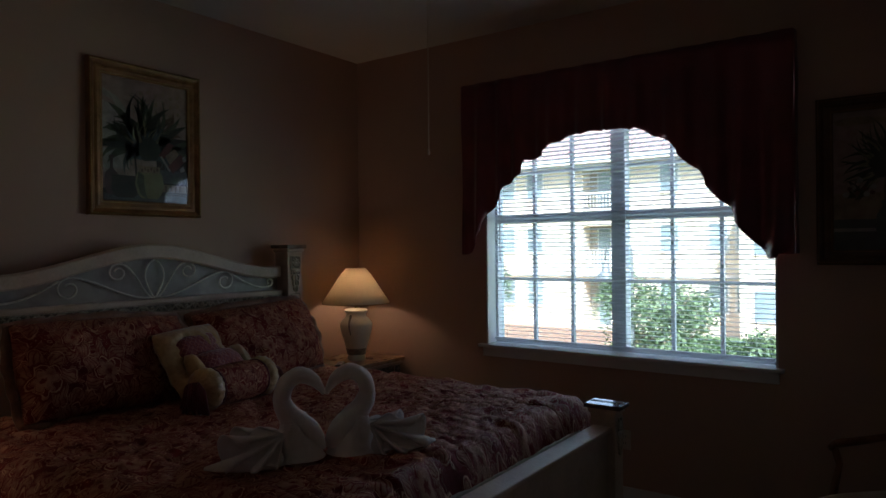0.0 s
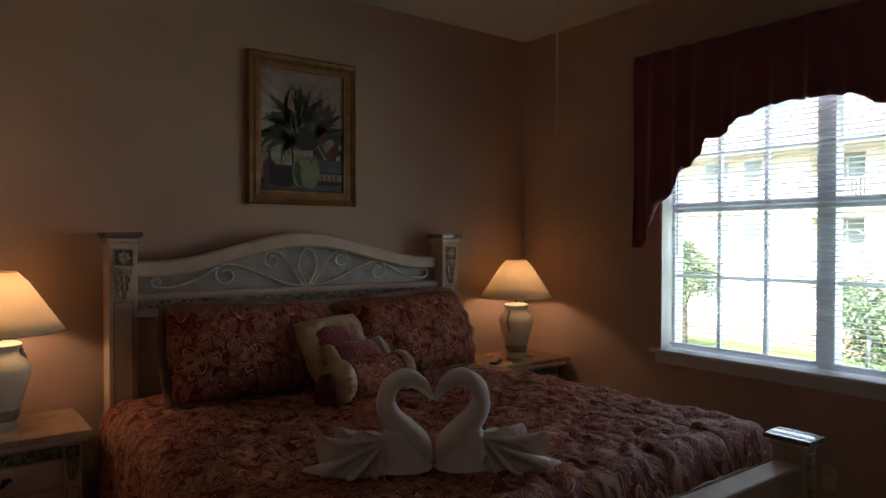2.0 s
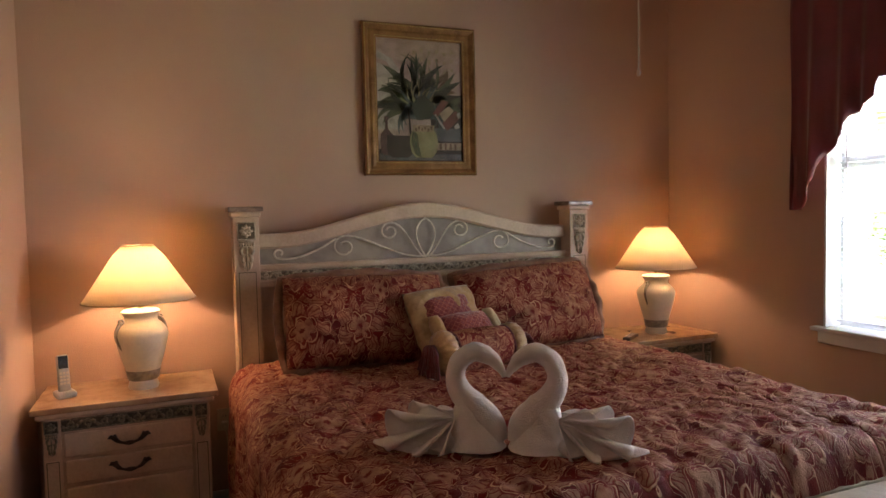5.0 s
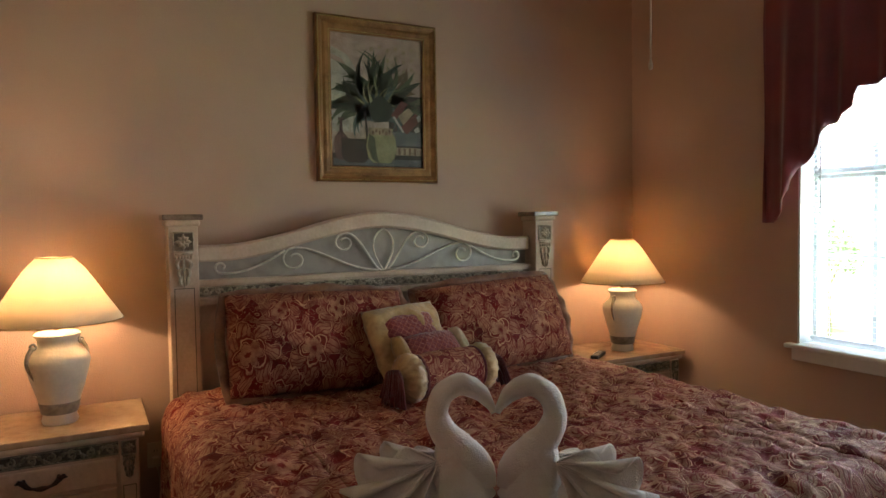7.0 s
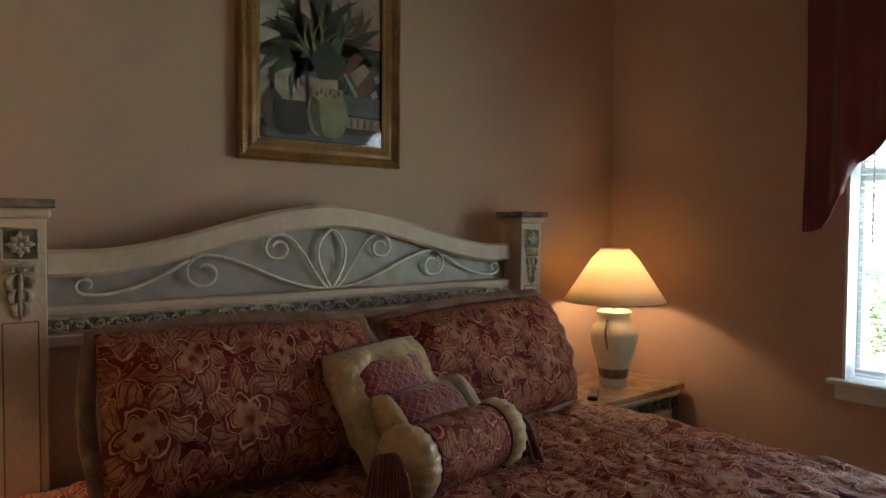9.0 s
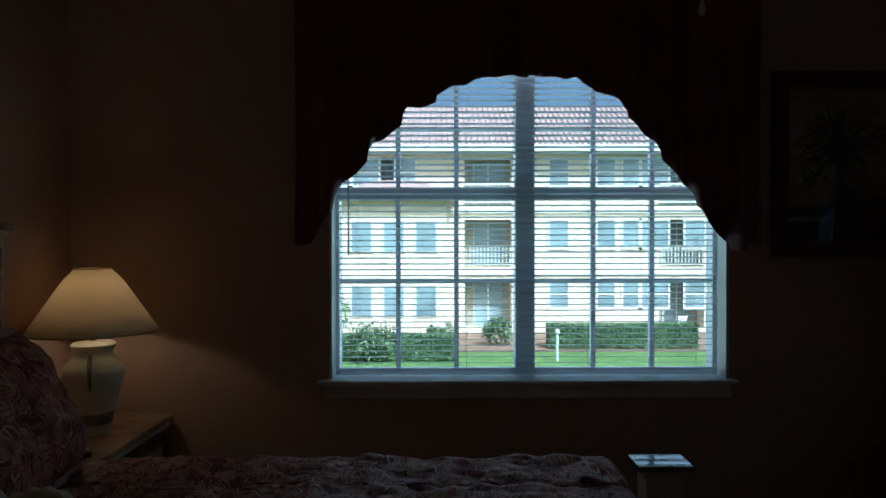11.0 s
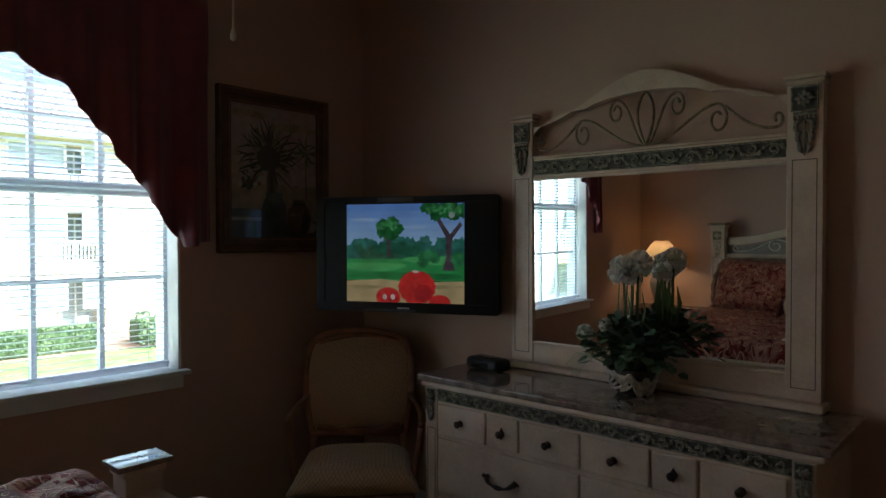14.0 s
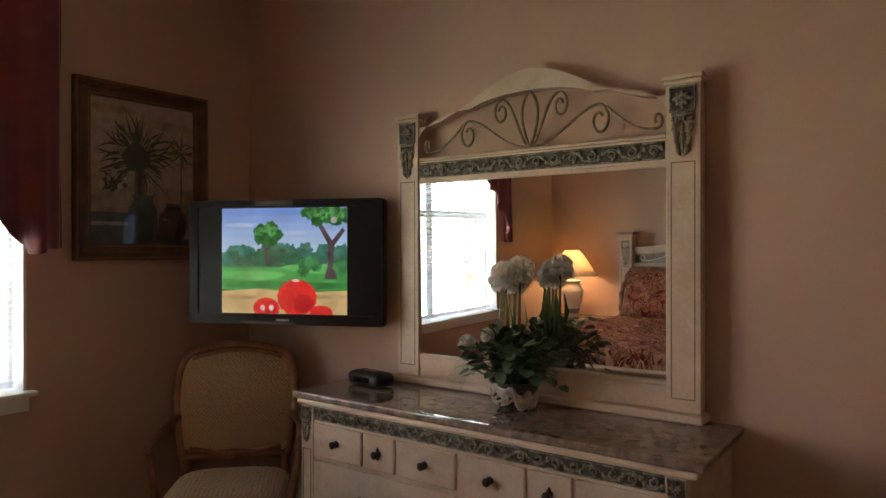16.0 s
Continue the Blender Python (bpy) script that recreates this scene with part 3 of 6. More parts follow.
def rosette_drop(parent, uc, vtop, w, place, sunk=CARVE, raised=CARVE_HI):
    """A square rosette with a hanging acanthus drop."""
    part("rosette_ground", slab(bmesh.new(), [(uc - w / 2, vtop - w), (uc + w / 2, vtop - w), (uc + w / 2, vtop), (uc - w / 2, vtop)], place, -0.003), sunk, parent)
    bm = bmesh.new()
    c = (uc, vtop - w / 2)
    ring = [(uc - w / 2, vtop), (uc + w / 2, vtop), (uc + w / 2, vtop - w), (uc - w / 2, vtop - w), (uc - w / 2, vtop)]
    tube(bm, [place(u, v, -0.004) for u, v in ring], 0.055 * w, 5)
    for k in range(8):
        a = k * math.pi / 4
        r = 0.36 * w if k % 2 else 0.42 * w
        tube(bm, [place(c[0] + t * r * math.cos(a), c[1] + t * r * math.sin(a), -0.006) for t in (0.15, 0.6, 1.0)], [0.05 * w, 0.13 * w, 0.03 * w], 5)
    tube(bm, [place(c[0], c[1], d) for d in (-0.003, -0.012)], 0.1 * w, 8)
    part("rosette", bm, raised, parent, smooth=True)
    bm = bmesh.new()
    top = vtop - w * 1.06
    slab(bm, [(uc - w * 0.44, top), (uc - w * 0.44, top - w * 0.14), (uc + w * 0.44, top - w * 0.14), (uc + w * 0.44, top)], place, -0.006)
    for k in range(6):
        tube(bm, [place(uc + (k - 2.5) * w * 0.155, top - 0.16 * w, -0.005), place(uc + (k - 2.5) * w * 0.155, top - 0.34 * w, -0.007)], [0.055 * w, 0.075 * w], 5)
    for low, wide, tall in ((0.36, 0.40, 0.62), (0.84, 0.31, 0.56), (1.28, 0.21, 0.46)):
        for s in (-1, 1):
            line = curve2((uc + s * 0.05 * w, top - low * w), (uc + s * wide * 1.15 * w, top - (low + 0.05) * w), (uc + s * wide * w, top - (low + tall * 0.75) * w), (uc + s * wide * 0.35 * w, top - (low + tall) * w), 9)
            tube(bm, [place(u, v, -0.006) for u, v in line], [w * (0.035 + 0.075 * math.sin(math.pi * i / 9)) for i in range(10)], 6)
            tip = spiral(uc + s * wide * 0.78 * w, top - (low + 0.12) * w, 0.10 * w, 0.03 * w, math.pi / 2, -s * 1.1, 8)
            tube(bm, [place(u, v, -0.008) for u, v in tip], 0.035 * w, 5)
    tube(bm, [place(uc, top - 0.3 * w, -0.006), place(uc, top - 1.1 * w, -0.010), place(uc, top - 1.85 * w, -0.005)], [0.05 * w, 0.09 * w, 0.03 * w], 6)
    part("acanthus_drop", bm, raised, parent, smooth=True)


def inset(parent, u0, u1, v0, v1, place):
    """A dark-glazed groove that outlines a sunk panel."""
    g = 0.0035
    bm = bmesh.new()
    for a in ((u0, u1, v0, v0 + g), (u0, u1, v1 - g, v1), (u0, u0 + g, v0 + g, v1 - g), (u1 - g, u1, v0 + g, v1 - g)):
        slab(bm, [(a[0], a[2]), (a[1], a[2]), (a[1], a[3]), (a[0], a[3])], place, -0.0012)
    part("panel_groove", bm, GROOVE, parent)


# ---- bed ----
bed = thing("bed", pose(WX, 4.19, 0), "whitewashed carved king bed with scrolled headboard", "bed")
XF = 0.215


def bed_front(u, v, w):
    return (XF - w, u, v)


for s in (-1, 1):
    yc = s * 0.957
    part("headboard_post", boxes((0.09, XF, yc - 0.062, yc + 0.062, 0, 1.505), bevel=0.004), WASH, bed)
    part("post_moulding", boxes((0.08, XF + 0.010, yc - 0.072, yc + 0.072, 1.505, 1.532), bevel=0.009), WASH, bed)
    part("post_cap", boxes((0.07, XF + 0.022, yc - 0.083, yc + 0.083, 1.532, 1.556), bevel=0.004), STONE, bed, "grey-brown stone cap")
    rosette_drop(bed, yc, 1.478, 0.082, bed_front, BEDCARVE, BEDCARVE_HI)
    inset(bed, yc - 0.042, yc + 0.042, 0.35, 1.235, bed_front)


def head_arch(u):
    return 1.418 + 0.145 * smooth01(1 - abs(u) / 0.80)


us = [-0.895 + 1.79 * i / 60 for i in range(61)]
arch = strip(bmesh.new(), [(u, head_arch(u)) for u in us], [(u, head_arch(u) - 0.075 - 0.006 * smooth01(1 - abs(u) / 0.5)) for u in us], lambda u, v, w: (XF - 0.055 - w, u, v), 0.06)
part("headboard_arch", arch, WASH, bed, smooth=True, auto=40).modifiers.new("round", "BEVEL").width = 0.010
panel = strip(bmesh.new(), [(u, head_arch(u) - 0.06) for u in us], [(u, 1.15) for u in us], lambda u, v, w: (XF - 0.105 - w, u, v), 0.012)
part("headboard_panel", panel, PANEL, bed, "grey-beige painted panel")
part("headboard_rail", boxes((XF - 0.115, XF - 0.046, -0.895, 0.895, 1.236, 1.262), bevel=0.006), WASH, bed)
part("headboard_rail", boxes((XF - 0.115, XF - 0.056, -0.895, 0.895, 1.182, 1.236)), WASH, bed)
part("headboard_rail", boxes((XF - 0.115, XF - 0.048, -0.895, 0.895, 1.15, 1.182), bevel=0.004), WASH, bed)
part("headboard_lower_panel", boxes((XF - 0.11, XF - 0.085, -0.895, 0.895, 0.3, 1.15)), WASH, bed)
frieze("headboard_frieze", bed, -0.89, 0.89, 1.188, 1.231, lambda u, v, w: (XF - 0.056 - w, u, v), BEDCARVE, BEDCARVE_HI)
for line in scroll_lines(1.01, 0.92):
    part("iron_scroll", tube(bmesh.new(), [(XF - 0.085, u + 0.012, 1.264 + v) for u, v in line], 0.0052, 8), SCROLL, bed, smooth=True)
for s in (-1, 1):
    yc = s * 0.934
    part("footboard_post", boxes((2.305, 2.425, yc - 0.05, yc + 0.05, 0, 0.75), bevel=0.004), WASH, bed)
    part("post_moulding", boxes((2.295, 2.435, yc - 0.057, yc + 0.057, 0.745, 0.77), bevel=0.008), WASH, bed)
    part("post_cap", boxes((2.277, 2.453, yc - 0.064, yc + 0.064, 0.77, 0.789), bevel=0.003), STONE, bed, "polished stone cap")
    rosette_drop(bed, yc, 0.725, 0.062, lambda u, v, w: (2.425 - w, u, v), BEDCARVE, BEDCARVE_HI)
    part("side_rail", boxes((0.21, 2.31, s * 0.93 - 0.015, s * 0.93 + 0.015, 0.22, 0.42), bevel=0.004), WASH, bed)
part("footboard", boxes((2.34, 2.39, -0.885, 0.885, 0.14, 0.670), bevel=0.003), WASH, bed)
part("footboard_top", boxes((2.318, 2.412, -0.885, 0.885, 0.670, 0.692), bevel=0.006), WASH, bed)
part("mattress", boxes((0.24, 2.28, -0.92, 0.92, 0.3, 0.68), bevel=0.06), CREAMTRIM, bed)

# quilted bedspread
def quilt_point(i, j, ni, nj):
    x = 0.225 + (2.31 - 0.225) * i / ni
    s = -1 + 2 * j / nj
    flat, rad, drop = 0.935, 0.13, 0.50
    total = flat + rad * math.pi / 2 + drop
    d = abs(s) * total
    sg = 1 if s >= 0 else -1
    if d < flat: y, z = d, 0.0
    elif d < flat + rad * math.pi / 2:
        a = (d - flat) / rad
        y, z = flat + rad * math.sin(a), -rad * (1 - math.cos(a))
    else: y, z = flat + rad, -rad - (d - flat - rad * math.pi / 2)
    y *= sg
    foot = smooth01((x - 2.15) / 0.17)
    crown = 0.785 + 0.006 * y + 0.014 * math.exp(-((x - 1.89) ** 2 + (y + 0.37) ** 2) / 0.12)
    p = Vector((x * 3.2, y * 3.2, z * 3.2))
    puff = 0.013 * noise.noise(p * 1.1) + 0.010 * noise.noise(p * 2.7 + Vector((7, 3, 1))) + 0.009 * noise.noise(Vector((p.x * 4.0, p.y * 6.5, p.z * 5))) + 0.006 * noise.noise(Vector((p.x * 8, p.y * 13, p.z * 9))) + 0.003 * noise.noise(p * 21)
    crease = -0.009 * max(0.0, 1 - abs(noise.noise(p * 0.9 + Vector((2, 9, 4)))) * 9)
    crease -= 0.009 * max(0.0, 1 - abs(noise.noise(Vector((x * 3.0, y * 7.5, z * 6 + 3.3)))) * 7)
    z = crown + z * (1 - 0.1 * foot) + puff + crease - 0.30 * foot ** 2.2 * (1 if d < flat + rad else 0.45)
    hang = smooth01((d - flat) / 0.5)
    y += sg * hang * (0.020 * math.sin(x * 17) + 0.012 * math.sin(x * 31 + 1))
    return (x + 0.004 * puff, y, max(z, 0.10))


quilt = thing("bedspread", pose(WX, 4.19, 0), "wine red brocade bedspread with gold damask pattern on the bed", "bedspread")
NI, NJ = 180, 240
for name, j0, j1 in (("side_drop", 0, 68), ("top_panel", 68, 172), ("side_drop", 172, 240)):
    bm = bmesh.new()
    vs = [[bm.verts.new(quilt_point(i, j, NI, NJ)) for j in range(j0, j1 + 1)] for i in range(NI + 1)]
    where = {v: (2.05 * i / NI, 3.28 * (j0 + j) / NJ) for i, row in enumerate(vs) for j, v in enumerate(row)}
    for i in range(NI):
        for j in range(j1 - j0): bm.faces.new((vs[i][j], vs[i + 1][j], vs[i + 1][j + 1], vs[i][j + 1]))
    sheet = part(name, bm, QUILT, quilt, smooth=True, flat=lambda v: where[v]).modifiers.new("thickness", "SOLIDIFY")
    sheet.thickness, sheet.offset = 0.012, 0.0


# ---- pillows ----
def cushion(w, h, t, power=2.6, n=26, seed=0, wrinkle=0.012, pinch=0.06):
    """A stuffed cushion in its own plane: y across, z up, x the thickness."""
    bm = bmesh.new()
    sides = []
    for sgn in (1, -1):
        rows = []
        for i in range(n + 1):
            row = []
            for j in range(n + 1):
                u, v = -1 + 2 * i / n, -1 + 2 * j / n
                k = 1 - pinch * (1 - (abs(u) * abs(v)) ** 1.5) * max(abs(u), abs(v)) ** 6
                body = max(0.0, (1 - abs(u) ** power) * (1 - abs(v) ** power)) ** 0.55
                wr = wrinkle * body ** 0.5 * (noise.noise(Vector((u * 2.2 + seed, v * 2.2, sgn))) + 0.5 * noise.noise(Vector((u * 6, v * 6 + seed, sgn))))
                ru, rv = u * math.sqrt(1 - 0.16 * v * v), v * math.sqrt(1 - 0.16 * u * u)
                row.append(bm.verts.new((sgn * (t / 2 * body) + wr * sgn, ru * w / 2 * k, rv * h / 2 * k)))
            rows.append(row)
        for i in range(n):
            for j in range(n): bm.faces.new((rows[i][j], rows[i + 1][j], rows[i + 1][j + 1], rows[i][j + 1]))
        sides.append(rows)
    bmesh.ops.remove_doubles(bm, verts=bm.verts, dist=0.0006)
    return bm


def flange(w, h, border, seed):
    """A flat wavy border round a cushion."""
    bm = bmesh.new()
    ring = []
    n = 22
    path = [(-1 + 2 * i / n, -1) for i in range(n)] + [(1, -1 + 2 * i / n) for i in range(n)] + [(1 - 2 * i / n, 1) for i in range(n)] + [(-1, 1 - 2 * i / n) for i in range(n)]
    for k, (u, v) in enumerate(path):
        wv = 0.010 * math.sin(k * 1.3 + seed) + 0.008 * math.sin(k * 0.47 + seed)
        corner = (abs(u) * abs(v)) ** 4
        u, v = u * math.sqrt(1 - 0.15 * v * v), v * math.sqrt(1 - 0.15 * u * u)
        ring.append([bm.verts.new((d + (wv - 0.03 * corner) * f, u * (w / 2 * 0.96 + border * f), v * (h / 2 * 0.96 + border * f))) for f, d in ((0, -0.003), (1, -0.003), (1, 0.003), (0, 0.003))])
    m = len(ring)
    for i in range(m):
        a, b = ring[i], ring[(i + 1) % m]
        for q in range(4): bm.faces.new((a[q], b[q], b[(q + 1) % 4], a[(q + 1) % 4]))
    return bm


def leaning(x, y, z, lean, turn=0, roll=0):
    return pose(x, y, z, 0, 0, turn) @ pose(0, 0, 0, 0, -lean, 0) @ pose(0, 0, 0, roll, 0, 0)


for yc, seed, roll in ((3.765, 1.0, -2), (4.665, 5.0, 3)):
    sham = thing("pillow_sham", leaning(-2.18, yc, 0.995, 24, 0, roll), "wine brocade pillow sham with tan border against the headboard", "pillow", "pillow shams on the bed")
    part("cover", cushion(0.87, 0.48, 0.27, n=44, seed=seed, wrinkle=0.030, pinch=0.09), SHAM, sham, smooth=True, flat=lambda v: (v.co.y + 0.17, v.co.z + 0.2))
    part("border", flange(0.85, 0.455, 0.042, seed), TANBORDER, sham, "tan cloth border", smooth=True)

square = thing("square_cushion", leaning(-1.995, 4.11, 0.975, 33, 6, 4), "square cushion with gold satin border and wine lattice middle", "cushion")
part("border", cushion(0.40, 0.40, 0.13, seed=3, wrinkle=0.035), GOLD, square, "ruched gold satin", smooth=True)
bm = cushion(0.265, 0.265, 0.075, seed=8, wrinkle=0.006)
bmesh.ops.translate(bm, verts=bm.verts, vec=(0.045, 0, 0))
part("centre_panel", bm, LATTICE, square, "wine lattice quilted panel", smooth=True)
part("button", lathe([(0.004, -0.006), (0.014, -0.003), (0.014, 0.004), (0.004, 0.008)], 12, (0.084, 0, 0)), WINE, square)
small = thing("oblong_cushion", leaning(-1.88, 4.16, 0.95, 40, 8, 2), "oblong wine lattice cushion with cream end trims", "cushion")
part("cover", cushion(0.30, 0.20, 0.12, seed=4, wrinkle=0.006), LATTICE, small, smooth=True)
for s in (-1, 1):
    bm = cushion(0.05, 0.215, 0.10, n=12, seed=6 + s, wrinkle=0.008)
    bmesh.ops.translate(bm, verts=bm.verts, vec=(0.004, s * 0.150, 0))
    part("end_trim", bm, CREAMTRIM if s > 0 else GOLD, small, "ruched satin end", smooth=True)


def roll_profile(pts, ripple=0.0, count=0, seg=36):
    bm = lathe(pts, seg, ripple=ripple, count=count)
    bmesh.ops.rotate(bm, verts=bm.verts, matrix=Matrix.Rotation(radians(-90), 3, "X"))
    return bm


bolster = thing("bolster", pose(-1.79, 4.175, 0.882, 0, 0, 9), "brocade neck roll with gold satin bands and wine tassel ends", "bolster")
part("middle", roll_profile([(0.01, -0.145), (0.088, -0.145), (0.095, -0.07), (0.096, 0.07), (0.088, 0.145), (0.01, 0.145)]), SHAM, bolster, smooth=True, auto=50, flat=lambda v: (v.co.y, 0.095 * math.atan2(v.co.z, v.co.x)))
for s in (-1, 1):
    part("gold_band", roll_profile([(0.01, s * 0.146), (0.086, s * 0.148), (0.100, s * 0.175), (0.097, s * 0.205), (0.06, s * 0.235), (0.01, s * 0.238)], 0.03, 18, 72), GOLD, bolster, "ruched gold satin band", smooth=True)
    part("cord", roll_profile([(0.087, s * 0.140), (0.093, s * 0.143), (0.093, s * 0.149), (0.087, s * 0.152)]), WINE, bolster)
    bm = bmesh.new()
    for k in range(40):
        a = k * 2.4
        r = 0.02 + 0.055 * ((k * 0.618) % 1)
        zz = max(-0.088, -0.05 - 0.05 * ((k * 0.37) % 1))
        tube(bm, [(0.2 * r * math.cos(a), s * 0.225, r * math.sin(a) * 0.6), (r * math.cos(a), s * 0.262, r * math.sin(a) * 0.7), (r * math.cos(a) * 1.2 + 0.02, s * (0.27 + 0.03 * ((k * 0.77) % 1)), zz)], 0.006, 5)
    part("tassel", bm, WINE, bolster, "wine fringe tassel", smooth=True)
part("care_tag", boxes((0.045, 0.075, -0.285, -0.262, -0.090, -0.0895)), TOWEL, bolster, "small white cloth tag")


# ---- towel swans ----
def swan(m, label):
    ob = thing("towel_swan", m, label, "towel swan", "towel swans on the bed")
    spine = [(0.003, 0.232), (0.022, 0.262), (0.050, 0.292), (0.096, 0.308), (0.140, 0.284), (0.157, 0.232), (0.140, 0.176), (0.094, 0.122), (0.058, 0.074), (0.052, 0.025)]
    fine = []
    for i in range(len(spine) - 1):
        p = [spine[max(0, min(len(spine) - 1, i + k))] for k in (-1, 0, 1, 2)]
        for t in [q / 8 for q in range(8)]:
            fine.append(tuple(0.5 * (2 * p[1][k] + (p[2][k] - p[0][k]) * t + (2 * p[0][k] - 5 * p[1][k] + 4 * p[2][k] - p[3][k]) * t * t + (3 * p[1][k] - p[0][k] - 3 * p[2][k] + p[3][k]) * t ** 3) for k in (0, 1)))
    fine.append(spine[-1])
    n = len(fine)
    radii = [0.010 + 0.021 * smooth01(i / (n * 0.3)) + 0.021 * smooth01((i - n * 0.5) / (n * 0.4)) for i in range(n)]
    bm = bmesh.new()
    tube(bm, [(u, 0.006 * math.sin(i * 0.12), v) for i, (u, v) in enumerate(fine)], radii, 16)
    for v in bm.verts: v.co += v.co.normalized() * (0.006 * noise.noise(v.co * 5.3 + Vector((0.37, 0.21, 0.55))) + 0.005 * noise.noise(Vector((v.co.x * 34 + v.co.z * 20, v.co.y * 26, v.co.z * 12))))
    part("neck", bm, TOWEL, ob, "tightly rolled white towel", smooth=True)
    # wrapped base: widens from the neck to the bed, with a slanting lapped fold
    bm = bmesh.new()
    rings = []
    for k in range(19):
        q = k / 18
        z = 0.003 + 0.167 * q
        cx, r = 0.096 + 0.022 * q, 0.092 - 0.052 * q ** 0.8
        ring = []
        for a in range(40):
            th = 2 * math.pi * a / 40
            lap = ((th / (2 * math.pi) + 0.55 * q + 0.1) % 0.5) / 0.5
            rr = r * (1 + 0.10 * lap * (1 - 0.5 * q)) + 0.007 * noise.noise(Vector((math.cos(th) * 1.7, math.sin(th) * 1.7, z * 14))) + 0.005 * noise.noise(Vector((th * 3.0 + z * 40, z * 9, 0.5)))
            ring.append(bm.verts.new((cx + rr * math.cos(th) * (1.0 if math.cos(th) > 0 else 0.98), 0.82 * rr * math.sin(th), z)))
        rings.append(ring)
    for lo, hi in zip(rings, rings[1:]):
        for a in range(40): bm.faces.new((lo[a], lo[(a + 1) % 40], hi[(a + 1) % 40], hi[a]))
    bm.faces.new(rings[-1])
    part("body", bm, TOWEL, ob, "wrapped white towel", smooth=True)
    reach = ((24, 0.085), (10, 0.15), (-2, 0.205), (-14, 0.245), (-26, 0.215), (-40, 0.16), (-58, 0.12), (-80, 0.098))

    def radius(angle):
        for (a0, r0), (a1, r1) in zip(reach, reach[1:]):
            if angle >= a1: return r0 + (r1 - r0) * (a0 - angle) / (a0 - a1)
        return reach[-1][1]
    for side, folds, phase, hold in ((-1, 3.7, 0.4, 1.0), (1, 3.1, 1.9, 0.8)):
        bm = bmesh.new()
        cols = []
        for i in range(97):
            t = i / 96
            angle = 24 - 92 * t
            ph = 2 * math.pi * folds * t + phase
            wave = math.sin(ph) * (0.72 + 0.28 * math.sin(0.7 * ph + 1.0))
            length = radius(angle) * (1 + 0.07 * math.sin(ph + 1.2) + 0.05 * math.sin(0.4 * ph)) * hold
            col = []
            for k in range(12):
                s = k / 11
                swing = radians(angle + 10.0 * s * math.sin(ph + 1.6))
                droop = -0.018 * s * s * (1 - t)
                x = 0.158 + length * s * math.cos(swing)
                z = 0.100 + length * s * math.sin(swing) + droop + 0.006 * wave * s
                y = side * (0.030 + 0.060 * s * (0.25 + 0.75 * t)) + 0.034 * wave * s ** 0.6 + 0.009 * s * s * math.sin(2 * ph + 0.8)
                col.append(bm.verts.new((x, y, max(z, 0.005 + 0.004 * wave))))
            cols.append(col)
        for i in range(96):
            for k in range(11): bm.faces.new((cols[i][k], cols[i][k + 1], cols[i + 1][k + 1], cols[i + 1][k]))
        part("tail_fan", bm, TOWEL, ob, "loosely pleated fan of folded towel", smooth=True).modifiers.new("thickness", "SOLIDIFY").thickness = 0.005
    bm = bmesh.new()
    line = [(0.12, -0.01, 0.02), (0.20, -0.03, 0.020), (0.30, -0.045, 0.016), (0.385, -0.03, 0.012), (0.425, -0.02, 0.010)]
    tube(bm, line, [0.05, 0.045, 0.032, 0.018, 0.006], 12, 0.4)
    part("folded_edge", bm, TOWEL, ob, smooth=True)
    return ob


base = Matrix.Translation((-0.79, 3.80, 0.797)) @ pose(0, 0, 0, 0, 0, 58) @ Matrix.Diagonal((0.965, 0.965, 0.93, 1))
swan(base, "white towel rolled and folded as a swan on the bed")
swan(base @ Matrix.Diagonal((-1, 1, 1, 1)), "white towel folded as a swan facing the other swan")


# ---- cabinets ----
def pull(parent, u, v, place, w=0.11):
    bm = bmesh.new()
    line = [(u + w / 2 * t, v - 0.020 * (1 - t * t) ** 0.7) for t in [-1 + k / 6 for k in range(13)]]
    tube(bm, [place(a, b, -0.018 - 0.012 * (1 - abs((a - u) / (w / 2)) ** 4)) for a, b in line], [0.0055 + 0.0050 * math.cos(math.pi * (k - 6) / 6) ** 2 for k in range(13)], 8)
    for s in (-1, 1):
        tube(bm, [place(u + s * w / 2, v + 0.003, 0.0), place(u + s * w / 2, v + 0.003, -0.022)], 0.006, 7)
        tube(bm, [place(u + s * w / 2, v + 0.016, -0.006), place(u + s * (w / 2 + 0.004), v, -0.012), place(u + s * w / 2, v - 0.014, -0.006)], [0.004, 0.014, 0.004], 7)
        tube(bm, [place(u + s * (w / 2 - 0.004), v + 0.004, -0.014), place(u + s * (w / 2 + 0.018), v + 0.010, -0.016), place(u + s * (w / 2 + 0.028), v + 0.002, -0.010)], [0.008, 0.009, 0.003], 7)
    part("handle", bm, BRONZE, parent, "dark bronze leaf bail pull", smooth=True)


def knob(parent, u, v, place):
    bm = bmesh.new()
    tube(bm, [place(u, v, 0), place(u, v, -0.004), place(u, v, -0.012), place(u, v, -0.018), place(u, v, -0.026), place(u, v, -0.030)], [0.015, 0.013, 0.007, 0.014, 0.015, 0.006], 12)
    part("handle", bm, BRONZE, parent, "dark bronze knob", smooth=True)


